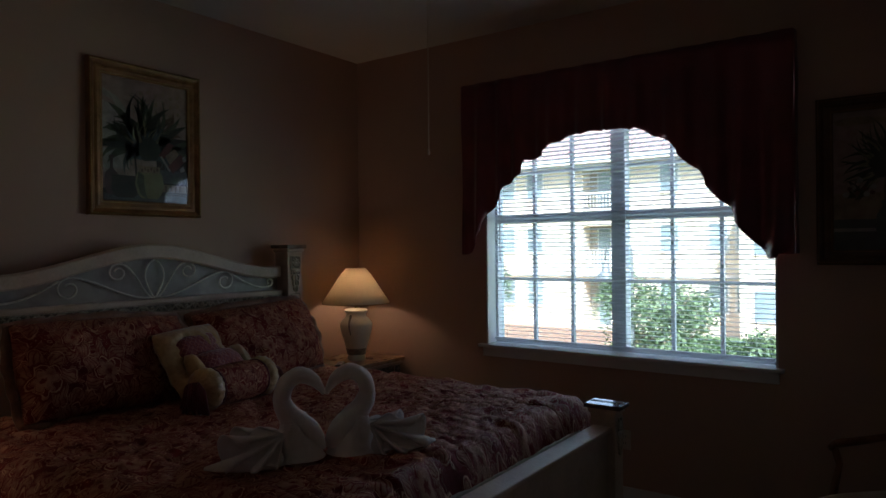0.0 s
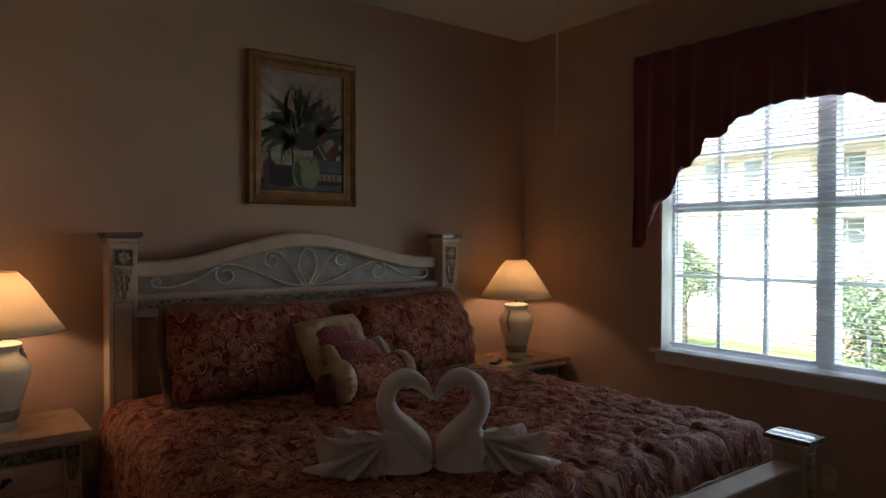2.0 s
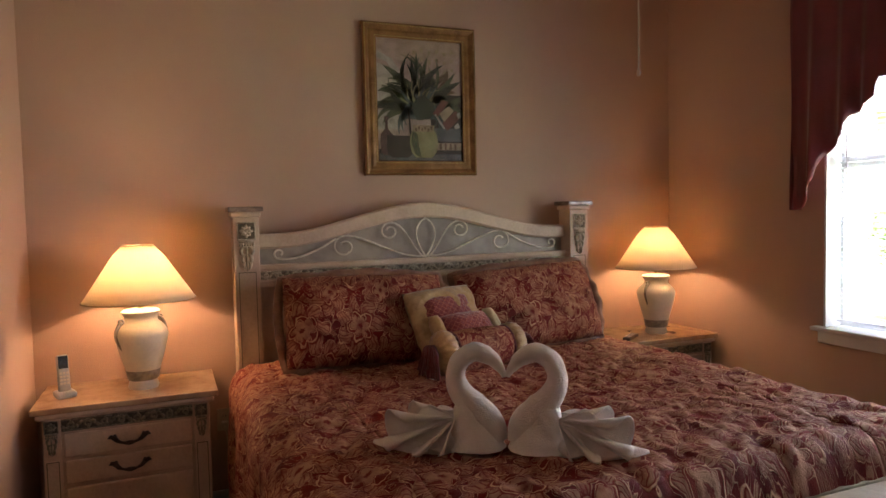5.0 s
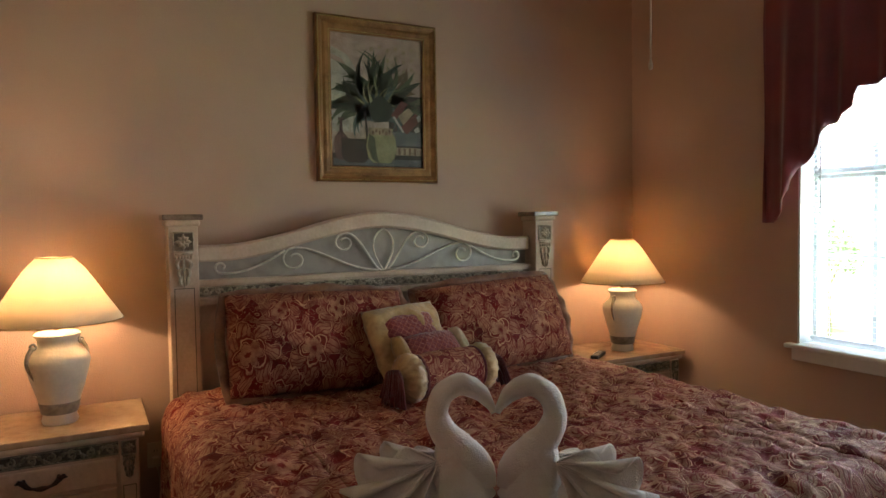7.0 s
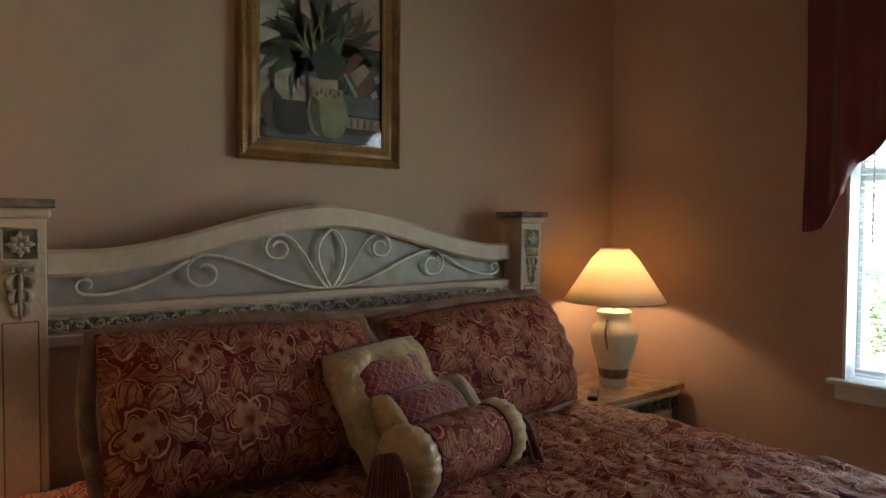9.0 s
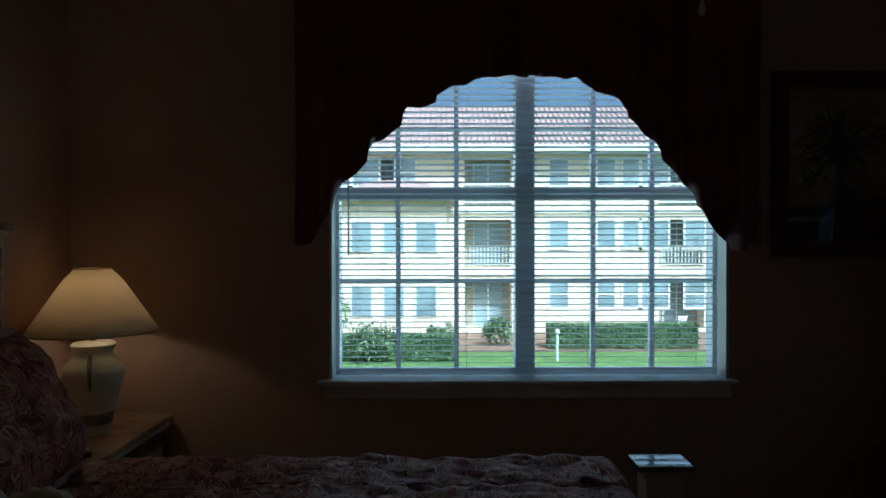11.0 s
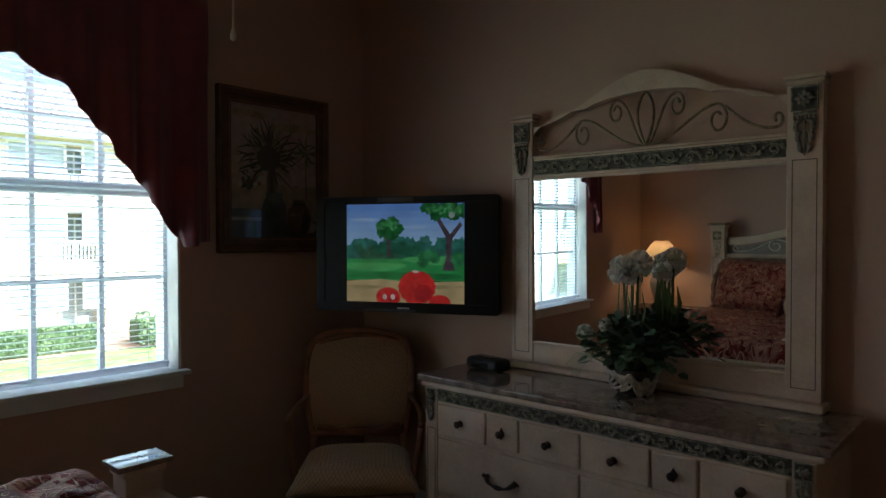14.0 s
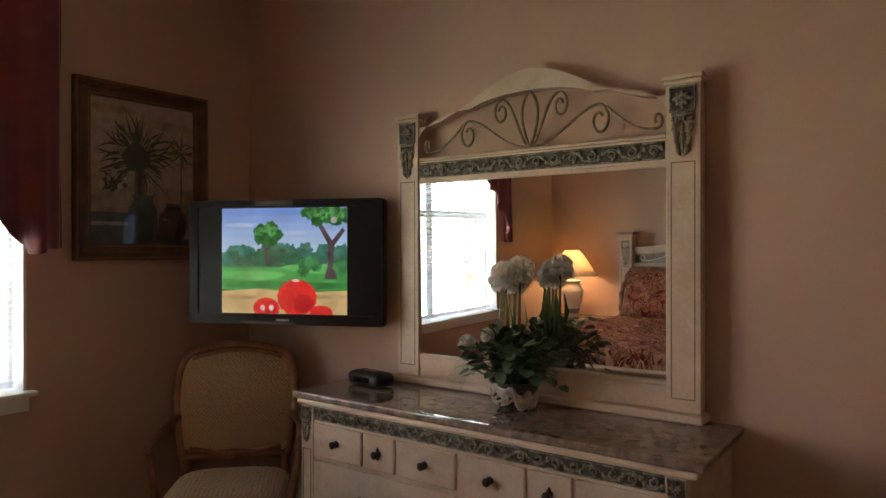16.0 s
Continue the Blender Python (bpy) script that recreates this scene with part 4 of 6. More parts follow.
def cabinet(name, m, w, d, h, rows, stone, label, category, group=""):
    """A carved case: front towards +x, back at x = 0, centred on y. rows: (z0, z1, drawer edges, handle kind)."""
    ob = thing(name, m, label, category, group)

    def front(u, v, q):
        return (d - 0.02 - q, u, v)
    part("body", boxes((0, d - 0.02, -w / 2 + 0.04, w / 2 - 0.04, 0.06, h - 0.05), bevel=0.004), WASH, ob)
    part("plinth", boxes((0.004, d - 0.012, -w / 2 + 0.032, w / 2 - 0.032, 0, 0.075), bevel=0.008), WASH, ob)
    part("cornice", boxes((0.0, d - 0.006, -w / 2 + 0.018, w / 2 - 0.018, h - 0.052, h - 0.028), bevel=0.009), WASH, ob)
    part("top", boxes((0, d, -w / 2, w / 2, h - 0.028, h), bevel=0.006), stone, ob, "polished stone top")
    pw, z_fr = 0.072, (h - 0.108, h - 0.056)
    frieze("frieze", ob, -w / 2 + 0.04 + pw, w / 2 - 0.04 - pw, z_fr[0], z_fr[1], front)
    for s in (-1, 1):
        uc = s * (w / 2 - 0.04 - pw / 2)
        part("pilaster", boxes((d - 0.0205, d - 0.012, uc - pw / 2 + 0.002, uc + pw / 2 - 0.002, 0.076, h - 0.054), bevel=0.002), WASH, ob)
        rosette_drop(ob, uc, h - 0.058, 0.05, lambda u, v, q: (d - 0.012 - q, u, v))
        inset(ob, uc - 0.024, uc + 0.024, 0.12, h - 0.23, lambda u, v, q: (d - 0.012 - q, u, v))
    for z0, z1, edges, kind in rows:
        for k, (a, b) in enumerate(zip(edges, edges[1:])):
            g = 0.005
            bm = bmesh.new()
            box(bm, d - 0.021, d - 0.004, a + g, b - g, z0 + g, z1 - g, bevel=0.006, seg=2)
            dr = part("drawer", bm, WASH, ob)
            um, vm = (a + b) / 2, (z0 + z1) / 2

            def face(u, v, q):
                return (d - 0.004 - q, u, v)
            if kind == "mixed" and b - a < 0.2:
                bm = bmesh.new()
                slab(bm, [(um, vm + 0.026), (um + 0.007, vm + 0.014), (um + 0.012, vm), (um + 0.007, vm - 0.014), (um, vm - 0.026), (um - 0.007, vm - 0.014), (um - 0.012, vm), (um - 0.007, vm + 0.014)], face, -0.004)
                part("handle", bm, BRONZE, dr, "dark bronze lozenge escutcheon")
                knob(dr, um, vm, face)
            elif kind == "mixed": knob(dr, um, vm, face)
            elif b - a > 0.7:
                pull(dr, um, vm + 0.01, face, 0.13)
            else: pull(dr, um, vm + 0.01, face)
    return ob


nrows = [(0.51, 0.62, (-0.255, 0.255), "pull"), (0.395, 0.505, (-0.255, 0.255), "pull"), (0.10, 0.39, (-0.255, 0.255), "pull")]
for yc in (2.69, 5.60):
    cabinet("nightstand", pose(WX + 0.016, yc, 0), 0.74, 0.455, 0.733, nrows, STONE_TAN, "whitewashed carved nightstand with tan marble top beside the bed", "nightstand", "nightstands beside the bed")
top_edges = (-0.716, -0.442, -0.276, 0.0, 0.276, 0.442, 0.716)
drows = [(0.625, 0.768, top_edges, "mixed"), (0.37, 0.617, (-0.716, 0.0, 0.716), "pull"), (0.10, 0.362, (-0.716, 0.0, 0.716), "pull")]
cabinet("dresser", pose(EX - 0.016, 4.233, 0, 0, 0, 180), 1.66, 0.497, 0.880, drows, STONE, "whitewashed carved dresser with polished brown stone top", "dresser")

# ---- mirror on the dresser ----
mir = thing("dresser_mirror", pose(1.408, 4.191, 0.832, 0, 0, 180) @ Matrix.Scale(0.982, 4), "whitewashed carved arched mirror standing on the dresser", "mirror")


def mir_front(u, v, w):
    return (0.02 - w, u, v)


for s in (-1, 1):
    yc = s * 0.615
    part("post", boxes((-0.035, 0.02, yc - 0.06, yc + 0.06, 0.080, 1.225), bevel=0.004), WASH, mir)
    part("post_moulding", boxes((-0.04, 0.028, yc - 0.066, yc + 0.066, 1.225, 1.242), bevel=0.006), WASH, mir)
    part("post_cap", boxes((-0.045, 0.036, yc - 0.070, yc + 0.070, 1.242, 1.258), bevel=0.003), WASH, mir)
    rosette_drop(mir, yc, 1.215, 0.085, mir_front)
    inset(mir, yc - 0.042, yc + 0.042, 0.125, 0.955, mir_front)
part("base", boxes((-0.045, 0.055, -0.69, 0.69, 0.0490, 0.080), bevel=0.008), WASH, mir)
part("bottom_rail", boxes((-0.03, 0.012, -0.555, 0.555, 0.080, 0.165), bevel=0.003), WASH, mir)
part("inner_bead", boxes((-0.02, 0.018, -0.555, 0.555, 0.165, 0.18), bevel=0.004), WASH, mir)
part("top_rail", boxes((-0.03, 0.012, -0.555, 0.555, 0.955, 1.045), bevel=0.003), WASH, mir)
part("rail_bead", boxes((-0.03, 0.018, -0.555, 0.555, 1.045, 1.058), bevel=0.004), WASH, mir)
part("rail_bead", boxes((-0.03, 0.018, -0.555, 0.555, 0.942, 0.957), bevel=0.004), WASH, mir)
frieze("frieze", mir, -0.55, 0.55, 0.968, 1.034, lambda u, v, w: (0.012 - w, u, v))


def mir_arch(u):
    return 1.196 + 0.181 * smooth01(1 - abs(u) / 0.53)


def mir_under(a):
    """Lower edge of the crest: a middle arch with a lobe on each side."""
    if a < 0.27: return 1.228 + 0.062 * math.sqrt(1 - (a / 0.285) ** 2)
    return 1.125 + 0.122 * math.sqrt(max(0.0, 1 - ((a - 0.30) / 0.262) ** 2))


us = [-0.556 + 1.112 * i / 112 for i in range(113)]
part("arch", strip(bmesh.new(), [(u, mir_arch(u)) for u in us], [(u, mir_under(abs(u))) for u in us], lambda u, v, w: (0.012 - w, u, v), 0.045), WASH, mir, smooth=True, auto=40).modifiers.new("round", "BEVEL").width = 0.008
for line in scroll_lines(0.655, 0.98):
    part("iron_scroll", tube(bmesh.new(), [(-0.004, u, 1.06 + v) for u, v in line], 0.0058, 7), BRONZESCROLL, mir, smooth=True)
glass = part("mirror_glass", boxes((-0.004, 0.0, -0.553, 0.553, -0.385, 0.385)), MIRROR, mir, "silvered mirror glass")
glass.matrix_local = pose(0, 0, 0.562, 0, 0.5, 0.8)
part("backing_board", boxes((-0.034, -0.018, -0.553, 0.553, 0.1, 1.0)), FRAMEWOOD, mir)


# ---- lamps ----
def table_lamp(x, y, z, turn, power):
    ob = thing("table_lamp", pose(x, y, z, 0, 0, turn), "cream urn table lamp with lit cone shade on a nightstand", "table lamp", "lamps on the nightstands")
    body = [(0.0001, 0), (0.062, 0), (0.066, 0.012), (0.060, 0.03), (0.063, 0.05), (0.083, 0.12), (0.104, 0.19), (0.115, 0.245), (0.112, 0.262), (0.098, 0.285), (0.078, 0.302), (0.070, 0.318), (0.072, 0.334), (0.082, 0.345), (0.084, 0.354), (0.074, 0.362), (0.02, 0.368), (0.0001, 0.37)]
    part("urn", lathe(body, 40), CERAMIC, ob, smooth=True, auto=60)
    part("band", lathe([(0.0625, 0.040), (0.0665, 0.043), (0.0745, 0.085), (0.0715, 0.088)], 40), GREYBAND, ob, "grey glazed band", smooth=True)
    for s in (-1, 1):
        pts = [(0, s * (0.098 + 0.035 * math.sin(math.pi * t) * (1 - 0.4 * t)), 0.315 - 0.13 * t) for t in [i / 12 for i in range(13)]]
        bm = bmesh.new()
        tube(bm, pts, [0.009 - 0.004 * i / 12 for i in range(13)], 8)
        tube(bm, [(0, s * (0.098 + 0.012 * math.cos(a)), 0.315 + 0.012 * math.sin(a)) for a in [k * 0.7 for k in range(9)]], 0.005, 6)
        part("scroll_handle", bm, GREYBAND, ob, "dark glazed scroll handle", smooth=True)
    part("neck", lathe([(0.0001, 0.368), (0.012, 0.368), (0.012, 0.44), (0.0001, 0.44)], 14), BRASS, ob)
    part("bulb", lathe([(0.0001, 0.44), (0.012, 0.445), (0.028, 0.48), (0.026, 0.50), (0.012, 0.515), (0.0001, 0.517)], 16), BULB, ob, "glowing bulb", smooth=True)
    part("shade", shell([(0.242, 0.405), (0.198, 0.472), (0.140, 0.562), (0.108, 0.61), (0.066, 0.655)], 64), SHADE, ob, "cream cloth cone shade, lit", smooth=True)
    for r, zz in ((0.242, 0.405), (0.066, 0.655)):
        bm = bmesh.new()
        tube(bm, [(r * math.cos(2 * math.pi * k / 48), r * math.sin(2 * math.pi * k / 48), zz) for k in range(49)], 0.003, 6)
        part("shade_trim", bm, GOLD, ob)
    lamp("bulb_light", "POINT", pose(x, y, z + 0.53), power, (1.0, 0.70, 0.41), size=0.03)
    return ob


BULB = emission("lit_bulb", (1.0, 0.72, 0.38), 1.6)
table_lamp(-2.368, 5.660, 0.733, 20, 0.52)
table_lamp(-2.39, 2.748, 0.733, 35, 0.70)


# ---- pictures ----
def picture(m, w, h, border, frame_mat, bead_mat, label, shapes, ground):
    """A framed picture: x across, z up, front towards -y of its own axes."""
    ob = thing("framed_picture", m, label, "picture")
    prof = [(0.0, 0.0), (0.0, 0.030), (0.10, 0.036), (0.30, 0.030), (0.45, 0.020), (0.62, 0.024), (0.78, 0.022), (1.0, 0.020), (1.0, 0.0)]
    for k, (ax, ay, bx, by) in enumerate(((0, 0, w, 0), (w, 0, w, h), (w, h, 0, h), (0, h, 0, 0))):
        d = Vector((bx - ax, by - ay)).normalized()
        nrm = Vector((-d.y, d.x))
        bm = bmesh.new()
        a = [bm.verts.new((ax + (nrm.x + d.x) * f * border - w / 2, -o, ay + (nrm.y + d.y) * f * border)) for f, o in prof]
        b = [bm.verts.new((bx + (nrm.x - d.x) * f * border - w / 2, -o, by + (nrm.y - d.y) * f * border)) for f, o in prof]
        for i in range(len(prof)): bm.faces.new((a[i], a[(i + 1) % len(prof)], b[(i + 1) % len(prof)], b[i]))
        bm.faces.new(a), bm.faces.new(b)
        part("frame_rail", bm, frame_mat, ob)
        bm = bmesh.new()
        length = (Vector((bx, by)) - Vector((ax, ay))).length
        for off, rad, dep in ((0.13, 0.0042, 0.036), (0.88, 0.0036, 0.021)):
            n = int((length - 2 * off * border) / (rad * 2.4))
            for i in range(n):
                t = off * border + (i + 0.5) * (length - 2 * off * border) / n
                c = Vector((ax, ay)) + d * t + nrm * off * border
                q = [(d.x * rad, 0, d.y * rad), (nrm.x * rad * 1.6, 0, nrm.y * rad * 1.6), (-d.x * rad, 0, -d.y * rad), (-nrm.x * rad * 1.6, 0, -nrm.y * rad * 1.6)]
                base_c = Vector((c.x - w / 2, -dep, c.y))
                vq = [bm.verts.new(base_c + Vector(p)) for p in q]
                tip = bm.verts.new(base_c + Vector((0, -rad, 0)))
                for z in range(4): bm.faces.new((vq[z], vq[(z + 1) % 4], tip))
        tagged(part("beading", bm, bead_mat, ob), kind="stuff")
    part("canvas", boxes((-w / 2 + border * 0.9, w / 2 - border * 0.9, -0.008, 0, border * 0.9, h - border * 0.9)), ground, ob, "painted ground")
    iw, ih = w - 2 * border, h - 2 * border
    for k, (mat, polys) in enumerate(shapes):
        for poly in polys:
            bm = bmesh.new()
            f = [bm.verts.new((-iw / 2 + min(max(u, 0), 1) * iw, -0.0084 - 0.0003 * k, border + min(max(v, 0), 1) * ih)) for u, v in poly]
            bm.faces.new(f)
            part("painted_shape", bm, mat, ob)
    pane = part("glazing", boxes((-w / 2 + border * 0.97, w / 2 - border * 0.97, -0.0195, -0.018, border * 0.97, h - border * 0.97)), PICGLASS, ob, "clear picture glass")
    pane.visible_shadow = False
    return ob


def frond(u, v, angle, length, width, bend=0.5, n=9):
    """A tapering leaf in the picture plane."""
    left, right = [], []
    for i in range(n + 1):
        t = i / n
        a = angle + bend * t * t
        cu, cv = u + length * t * math.cos(a) * 1.2, v + length * t * math.sin(a)
        r = width * math.sin(math.pi * min(1, t * 0.92 + 0.08)) ** 0.8
        left.append((cu - r * math.sin(a), cv + r * math.cos(a))), right.append((cu + r * math.sin(a), cv - r * math.cos(a)))
    return left + right[::-1]


def jar(u, v, w, h, neck=0.5, lip=0.62):
    prof = [(0.55, 0), (0.85, 0.15), (1.0, 0.45), (0.92, 0.7), (neck, 0.88), (lip, 1.0)]
    return [(u + w / 2 * r, v + h * z) for r, z in prof] + [(u - w / 2 * r, v + h * z) for r, z in reversed(prof)]


def disc_shape(u, v, ru, rv, n=18):
    return [(u + ru * (1 + 0.12 * math.sin(i * 2.3)) * math.cos(2 * math.pi * i / n), v + rv * (1 + 0.12 * math.sin(i * 1.7)) * math.sin(2 * math.pi * i / n)) for i in range(n)]


def rect(u0, v0, u1, v1):
    return [(u0, v0), (u1, v0), (u1, v1), (u0, v1)]


def paint(name, c, c2=None, scale=14.0):
    return material(name, c, 0.5, second=c2 or tuple(v * 0.55 for v in c), scale=scale, fine=70, bump=0.002)


rnd = random.Random(5)
DGREEN, TEAL, OLIVE = paint("paint_dark_green", (0.05, 0.065, 0.04)), paint("paint_teal", (0.13, 0.17, 0.16)), paint("paint_olive", (0.36, 0.35, 0.19), (0.20, 0.19, 0.09))
DBROWN, MAUVE, RUST = paint("paint_dark_brown", (0.055, 0.045, 0.035)), paint("paint_mauve", (0.17, 0.10, 0.09)), paint("paint_rust", (0.20, 0.07, 0.05))
PALE, SANDP, BLUEG = paint("paint_pale", (0.55, 0.50, 0.44)), paint("paint_sand", (0.44, 0.33, 0.22)), paint("paint_blue_grey", (0.15, 0.16, 0.16))
ground_a = paint("still_life_ground", (0.54, 0.42, 0.36), (0.33, 0.25, 0.21), 9.0)
ground_b = paint("palm_picture_ground", (0.46, 0.36, 0.27), (0.34, 0.25, 0.17), 5.0)
def spray(u, v, lo, hi, count, short, long, thin, wide, bend):
    """Leaves fanned out from one point between two angles."""
    return [frond(u + rnd.uniform(-0.03, 0.03), v + rnd.uniform(-0.02, 0.03), radians(lo + (hi - lo) * (k + rnd.random()) / count), rnd.uniform(short, long), rnd.uniform(thin, wide), rnd.uniform(-bend, bend)) for k in range(count)]


PINKP, BROWNP, LEAFP = paint("paint_dusty_pink", (0.50, 0.36, 0.31), (0.36, 0.25, 0.21), 22.0), paint("paint_warm_brown", (0.20, 0.12, 0.07)), paint("paint_mid_green", (0.12, 0.135, 0.075), (0.06, 0.075, 0.045), 30.0)
droop = [frond(0.5 + s * 0.05, 0.36 + 0.03 * k, radians(90 - s * 58), 0.24 - 0.03 * k, 0.045, -s * (1.5 + 0.15 * k)) for s in (-1, 1) for k in range(3)]
shapes_a = [
    (PINKP, [rect(0.0, 0.50, 1.0, 1.0)]),
    (PALE, [[(0.0, 0.26), (0.30, 0.26), (0.31, 0.60), (0.27, 0.74), (0.18, 0.84), (0.0, 0.90)]]),
    (PINKP, [[(0.0, 0.80), (0.10, 0.78), (0.20, 0.68), (0.22, 0.70), (0.12, 0.81), (0.0, 0.84)], rect(0.0, 0.42, 0.12, 0.445)]),
    (SANDP, [rect(0.42 + 0.09 * (k % 6), 0.66 + 0.075 * (k // 6) + 0.02 * (k % 2), 0.455 + 0.09 * (k % 6), 0.69 + 0.075 * (k // 6) + 0.02 * (k % 2)) for k in range(24)]),
    (DBROWN, [rect(0.0, 0.0, 1.0, 0.10), rect(0.62, 0.10, 1.0, 0.56)]), (BLUEG, [rect(0.66, 0.17, 1.0, 0.28), rect(0.02, 0.01, 0.98, 0.06)]),
    (SANDP, [rect(0.69, 0.095, 0.99, 0.155)]), (BROWNP, [rect(0.72 + 0.06 * k, 0.10, 0.745 + 0.06 * k, 0.15) for k in range(4)]),
    (BROWNP, spray(0.53, 0.44, 20, 80, 5, 0.30, 0.42, 0.03, 0.055, 0.5)),
    (LEAFP, spray(0.50, 0.42, 0, 180, 26, 0.26, 0.52, 0.022, 0.045, 0.9)), (DGREEN, spray(0.52, 0.40, 5, 175, 34, 0.18, 0.50, 0.016, 0.040, 0.8)),
    (OLIVE, spray(0.50, 0.42, 20, 160, 12, 0.16, 0.40, 0.005, 0.011, 0.7)), (TEAL, droop + spray(0.50, 0.42, 30, 150, 7, 0.12, 0.28, 0.010, 0.018, 0.5)),
    (DGREEN, [disc_shape(0.53, 0.44, 0.13, 0.10)]),
    (RUST, [[(0.64, 0.40), (0.76, 0.52), (0.84, 0.50), (0.70, 0.37)], [(0.74, 0.31), (0.92, 0.43), (0.99, 0.38), (0.82, 0.26)]]),
    (SANDP, [[(0.72, 0.40), (0.84, 0.47), (0.90, 0.43), (0.78, 0.33)]]),
    (PALE, [[(0.93, 0.40), (0.97, 0.42), (0.99, 0.38), (0.95, 0.36)], [(0.90, 0.30), (0.95, 0.33), (0.97, 0.29), (0.92, 0.27)], [(0.66, 0.39), (0.68, 0.40), (0.79, 0.28), (0.77, 0.27)]]),
    (MAUVE, [jar(0.10, 0.05, 0.15, 0.24, 0.22, 0.2), rect(0.085, 0.26, 0.115, 0.35), rect(0.07, 0.345, 0.13, 0.365)]), (DBROWN, [jar(0.25, 0.03, 0.32, 0.18, 0.92, 0.98), frond(0.38, 0.12, radians(92), 0.34, 0.012, 0.05)]),
    (OLIVE, [jar(0.53, 0.03, 0.34, 0.27, 0.72, 0.78)]), (LEAFP, [[(0.38, 0.16), (0.42, 0.06), (0.50, 0.03), (0.47, 0.12), (0.46, 0.22), (0.40, 0.25)]]),
    (SANDP, [rect(0.41, 0.245, 0.65, 0.30)]), (BROWNP, [rect(0.43 + 0.036 * k, 0.25 + 0.015 * (k % 2), 0.45 + 0.036 * k, 0.275 + 0.015 * (k % 2)) for k in range(6)]),
]
picture(Matrix.Translation((WX + 0.001, 4.234, 1.72)) @ pose(0, 0, 0, 0, 0, 90), 0.672, 0.838, 0.080, FRAMEGOLD, FRAMEGILT, "still life of palm and urn in antique gold frame", shapes_a, ground_a)
palm = spray(0.42, 0.60, -50, 230, 60, 0.20, 0.35, 0.006, 0.013, 0.5)
palm_dry = spray(0.43, 0.60, -80, 260, 26, 0.16, 0.30, 0.004, 0.009, 0.4)
palm2 = spray(0.87, 0.68, 0, 360, 16, 0.10, 0.18, 0.006, 0.011, 0.8)
shapes_b = [
    (PINKP, [rect(0.0, 0.40, 1.0, 1.0)]), (SANDP, [rect(0.0, 0.22, 1.0, 0.41), disc_shape(0.72, 0.86, 0.30, 0.035), disc_shape(0.20, 0.93, 0.22, 0.03)]),
    (BLUEG, [rect(0.0, 0.0, 1.0, 0.13), rect(0.0, 0.13, 0.36, 0.22)]), (PALE, [rect(0.0, 0.13, 0.34, 0.155), disc_shape(0.90, 0.08, 0.10, 0.05)]),
    (BROWNP, [rect(0.862, 0.30, 0.878, 0.68), rect(0.40, 0.34, 0.50, 0.60)]), (DBROWN, [rect(0.43, 0.34, 0.47, 0.58)]),
    (LEAFP, palm2 + spray(0.42, 0.60, 0, 180, 18, 0.22, 0.37, 0.005, 0.010, 0.4)), (DGREEN, palm), (OLIVE, palm_dry),
    (DGREEN, [disc_shape(0.42, 0.61, 0.13, 0.10)] + spray(0.20, 0.38, 10, 170, 14, 0.06, 0.14, 0.008, 0.018, 0.6)),
    (PALE, [disc_shape(0.10 + 0.055 * k, 0.40 + 0.05 * ((k * 7) % 3), 0.026, 0.022) for k in range(5)]), (RUST, [disc_shape(0.13 + 0.06 * k, 0.44 - 0.03 * (k % 2), 0.02, 0.016) for k in range(4)]),
    (TEAL, [jar(0.48, 0.02, 0.30, 0.33, 0.6, 0.7)]), (BLUEG, [[(0.52, 0.03), (0.60, 0.06), (0.62, 0.18), (0.57, 0.28), (0.53, 0.20)]]),
    (BROWNP, [jar(0.78, 0.02, 0.30, 0.28, 0.42, 0.5)]), (DBROWN, [[(0.80, 0.03), (0.88, 0.06), (0.92, 0.16), (0.86, 0.22), (0.81, 0.14)], rect(0.70, 0.25, 0.86, 0.275)]), (SANDP, [rect(0.68, 0.17, 0.74, 0.19)]),
]
picture(Matrix.Translation((0.84, NY - 0.001, 1.42)), 0.68, 0.83, 0.075, FRAMEWOOD, FRAMEGOLD, "palm tree picture in a dark walnut frame beside the window", shapes_b, ground_b)

# ---- television ----
tv_m = pose(1.125, 5.318, 1.41) @ Matrix.Rotation(math.atan2(-0.398, -0.918) + math.pi / 2, 4, "Z") @ Matrix.Diagonal((1.055, 1.0, 1.02, 1))
tv = thing("television", tv_m, "black flat screen television on a wall arm, showing a cartoon landscape", "television")
bm = bmesh.new()
box(bm, -0.457, 0.457, -0.0, 0.07, -0.285, 0.285, bevel=0.018, seg=3)
part("case", bm, TVBLACK, tv, smooth=True, auto=40)
part("bezel", boxes((-0.452, 0.452, -0.012, -0.001, 0.251, 0.28), (-0.452, 0.452, -0.012, -0.001, -0.28, -0.235), (-0.452, -0.41, -0.012, -0.001, -0.235, 0.251), (0.41, 0.452, -0.012, -0.001, -0.235, 0.251)), TVBLACK, tv)
part("screen", boxes((-0.41, 0.41, -0.006, -0.001, -0.235, 0.251)), TVBLACK, tv, "dark glossy screen")
part("maker_badge", boxes((-0.03, 0.03, -0.0135, -0.012, -0.264, -0.256)), SILVER, tv, "small silver badge")
part("control_strip", boxes((-0.20, 0.06, -0.0135, -0.012, -0.278, -0.266), bevel=0.0006), DARKTRIM, tv, "silver lower trim")
part("top_trim", boxes((-0.13, 0.05, -0.0135, -0.012, 0.256, 0.278), bevel=0.0006), DARKTRIM, tv, "silver top trim")
SCR = (-0.292, 0.297, -0.232, 0.246)


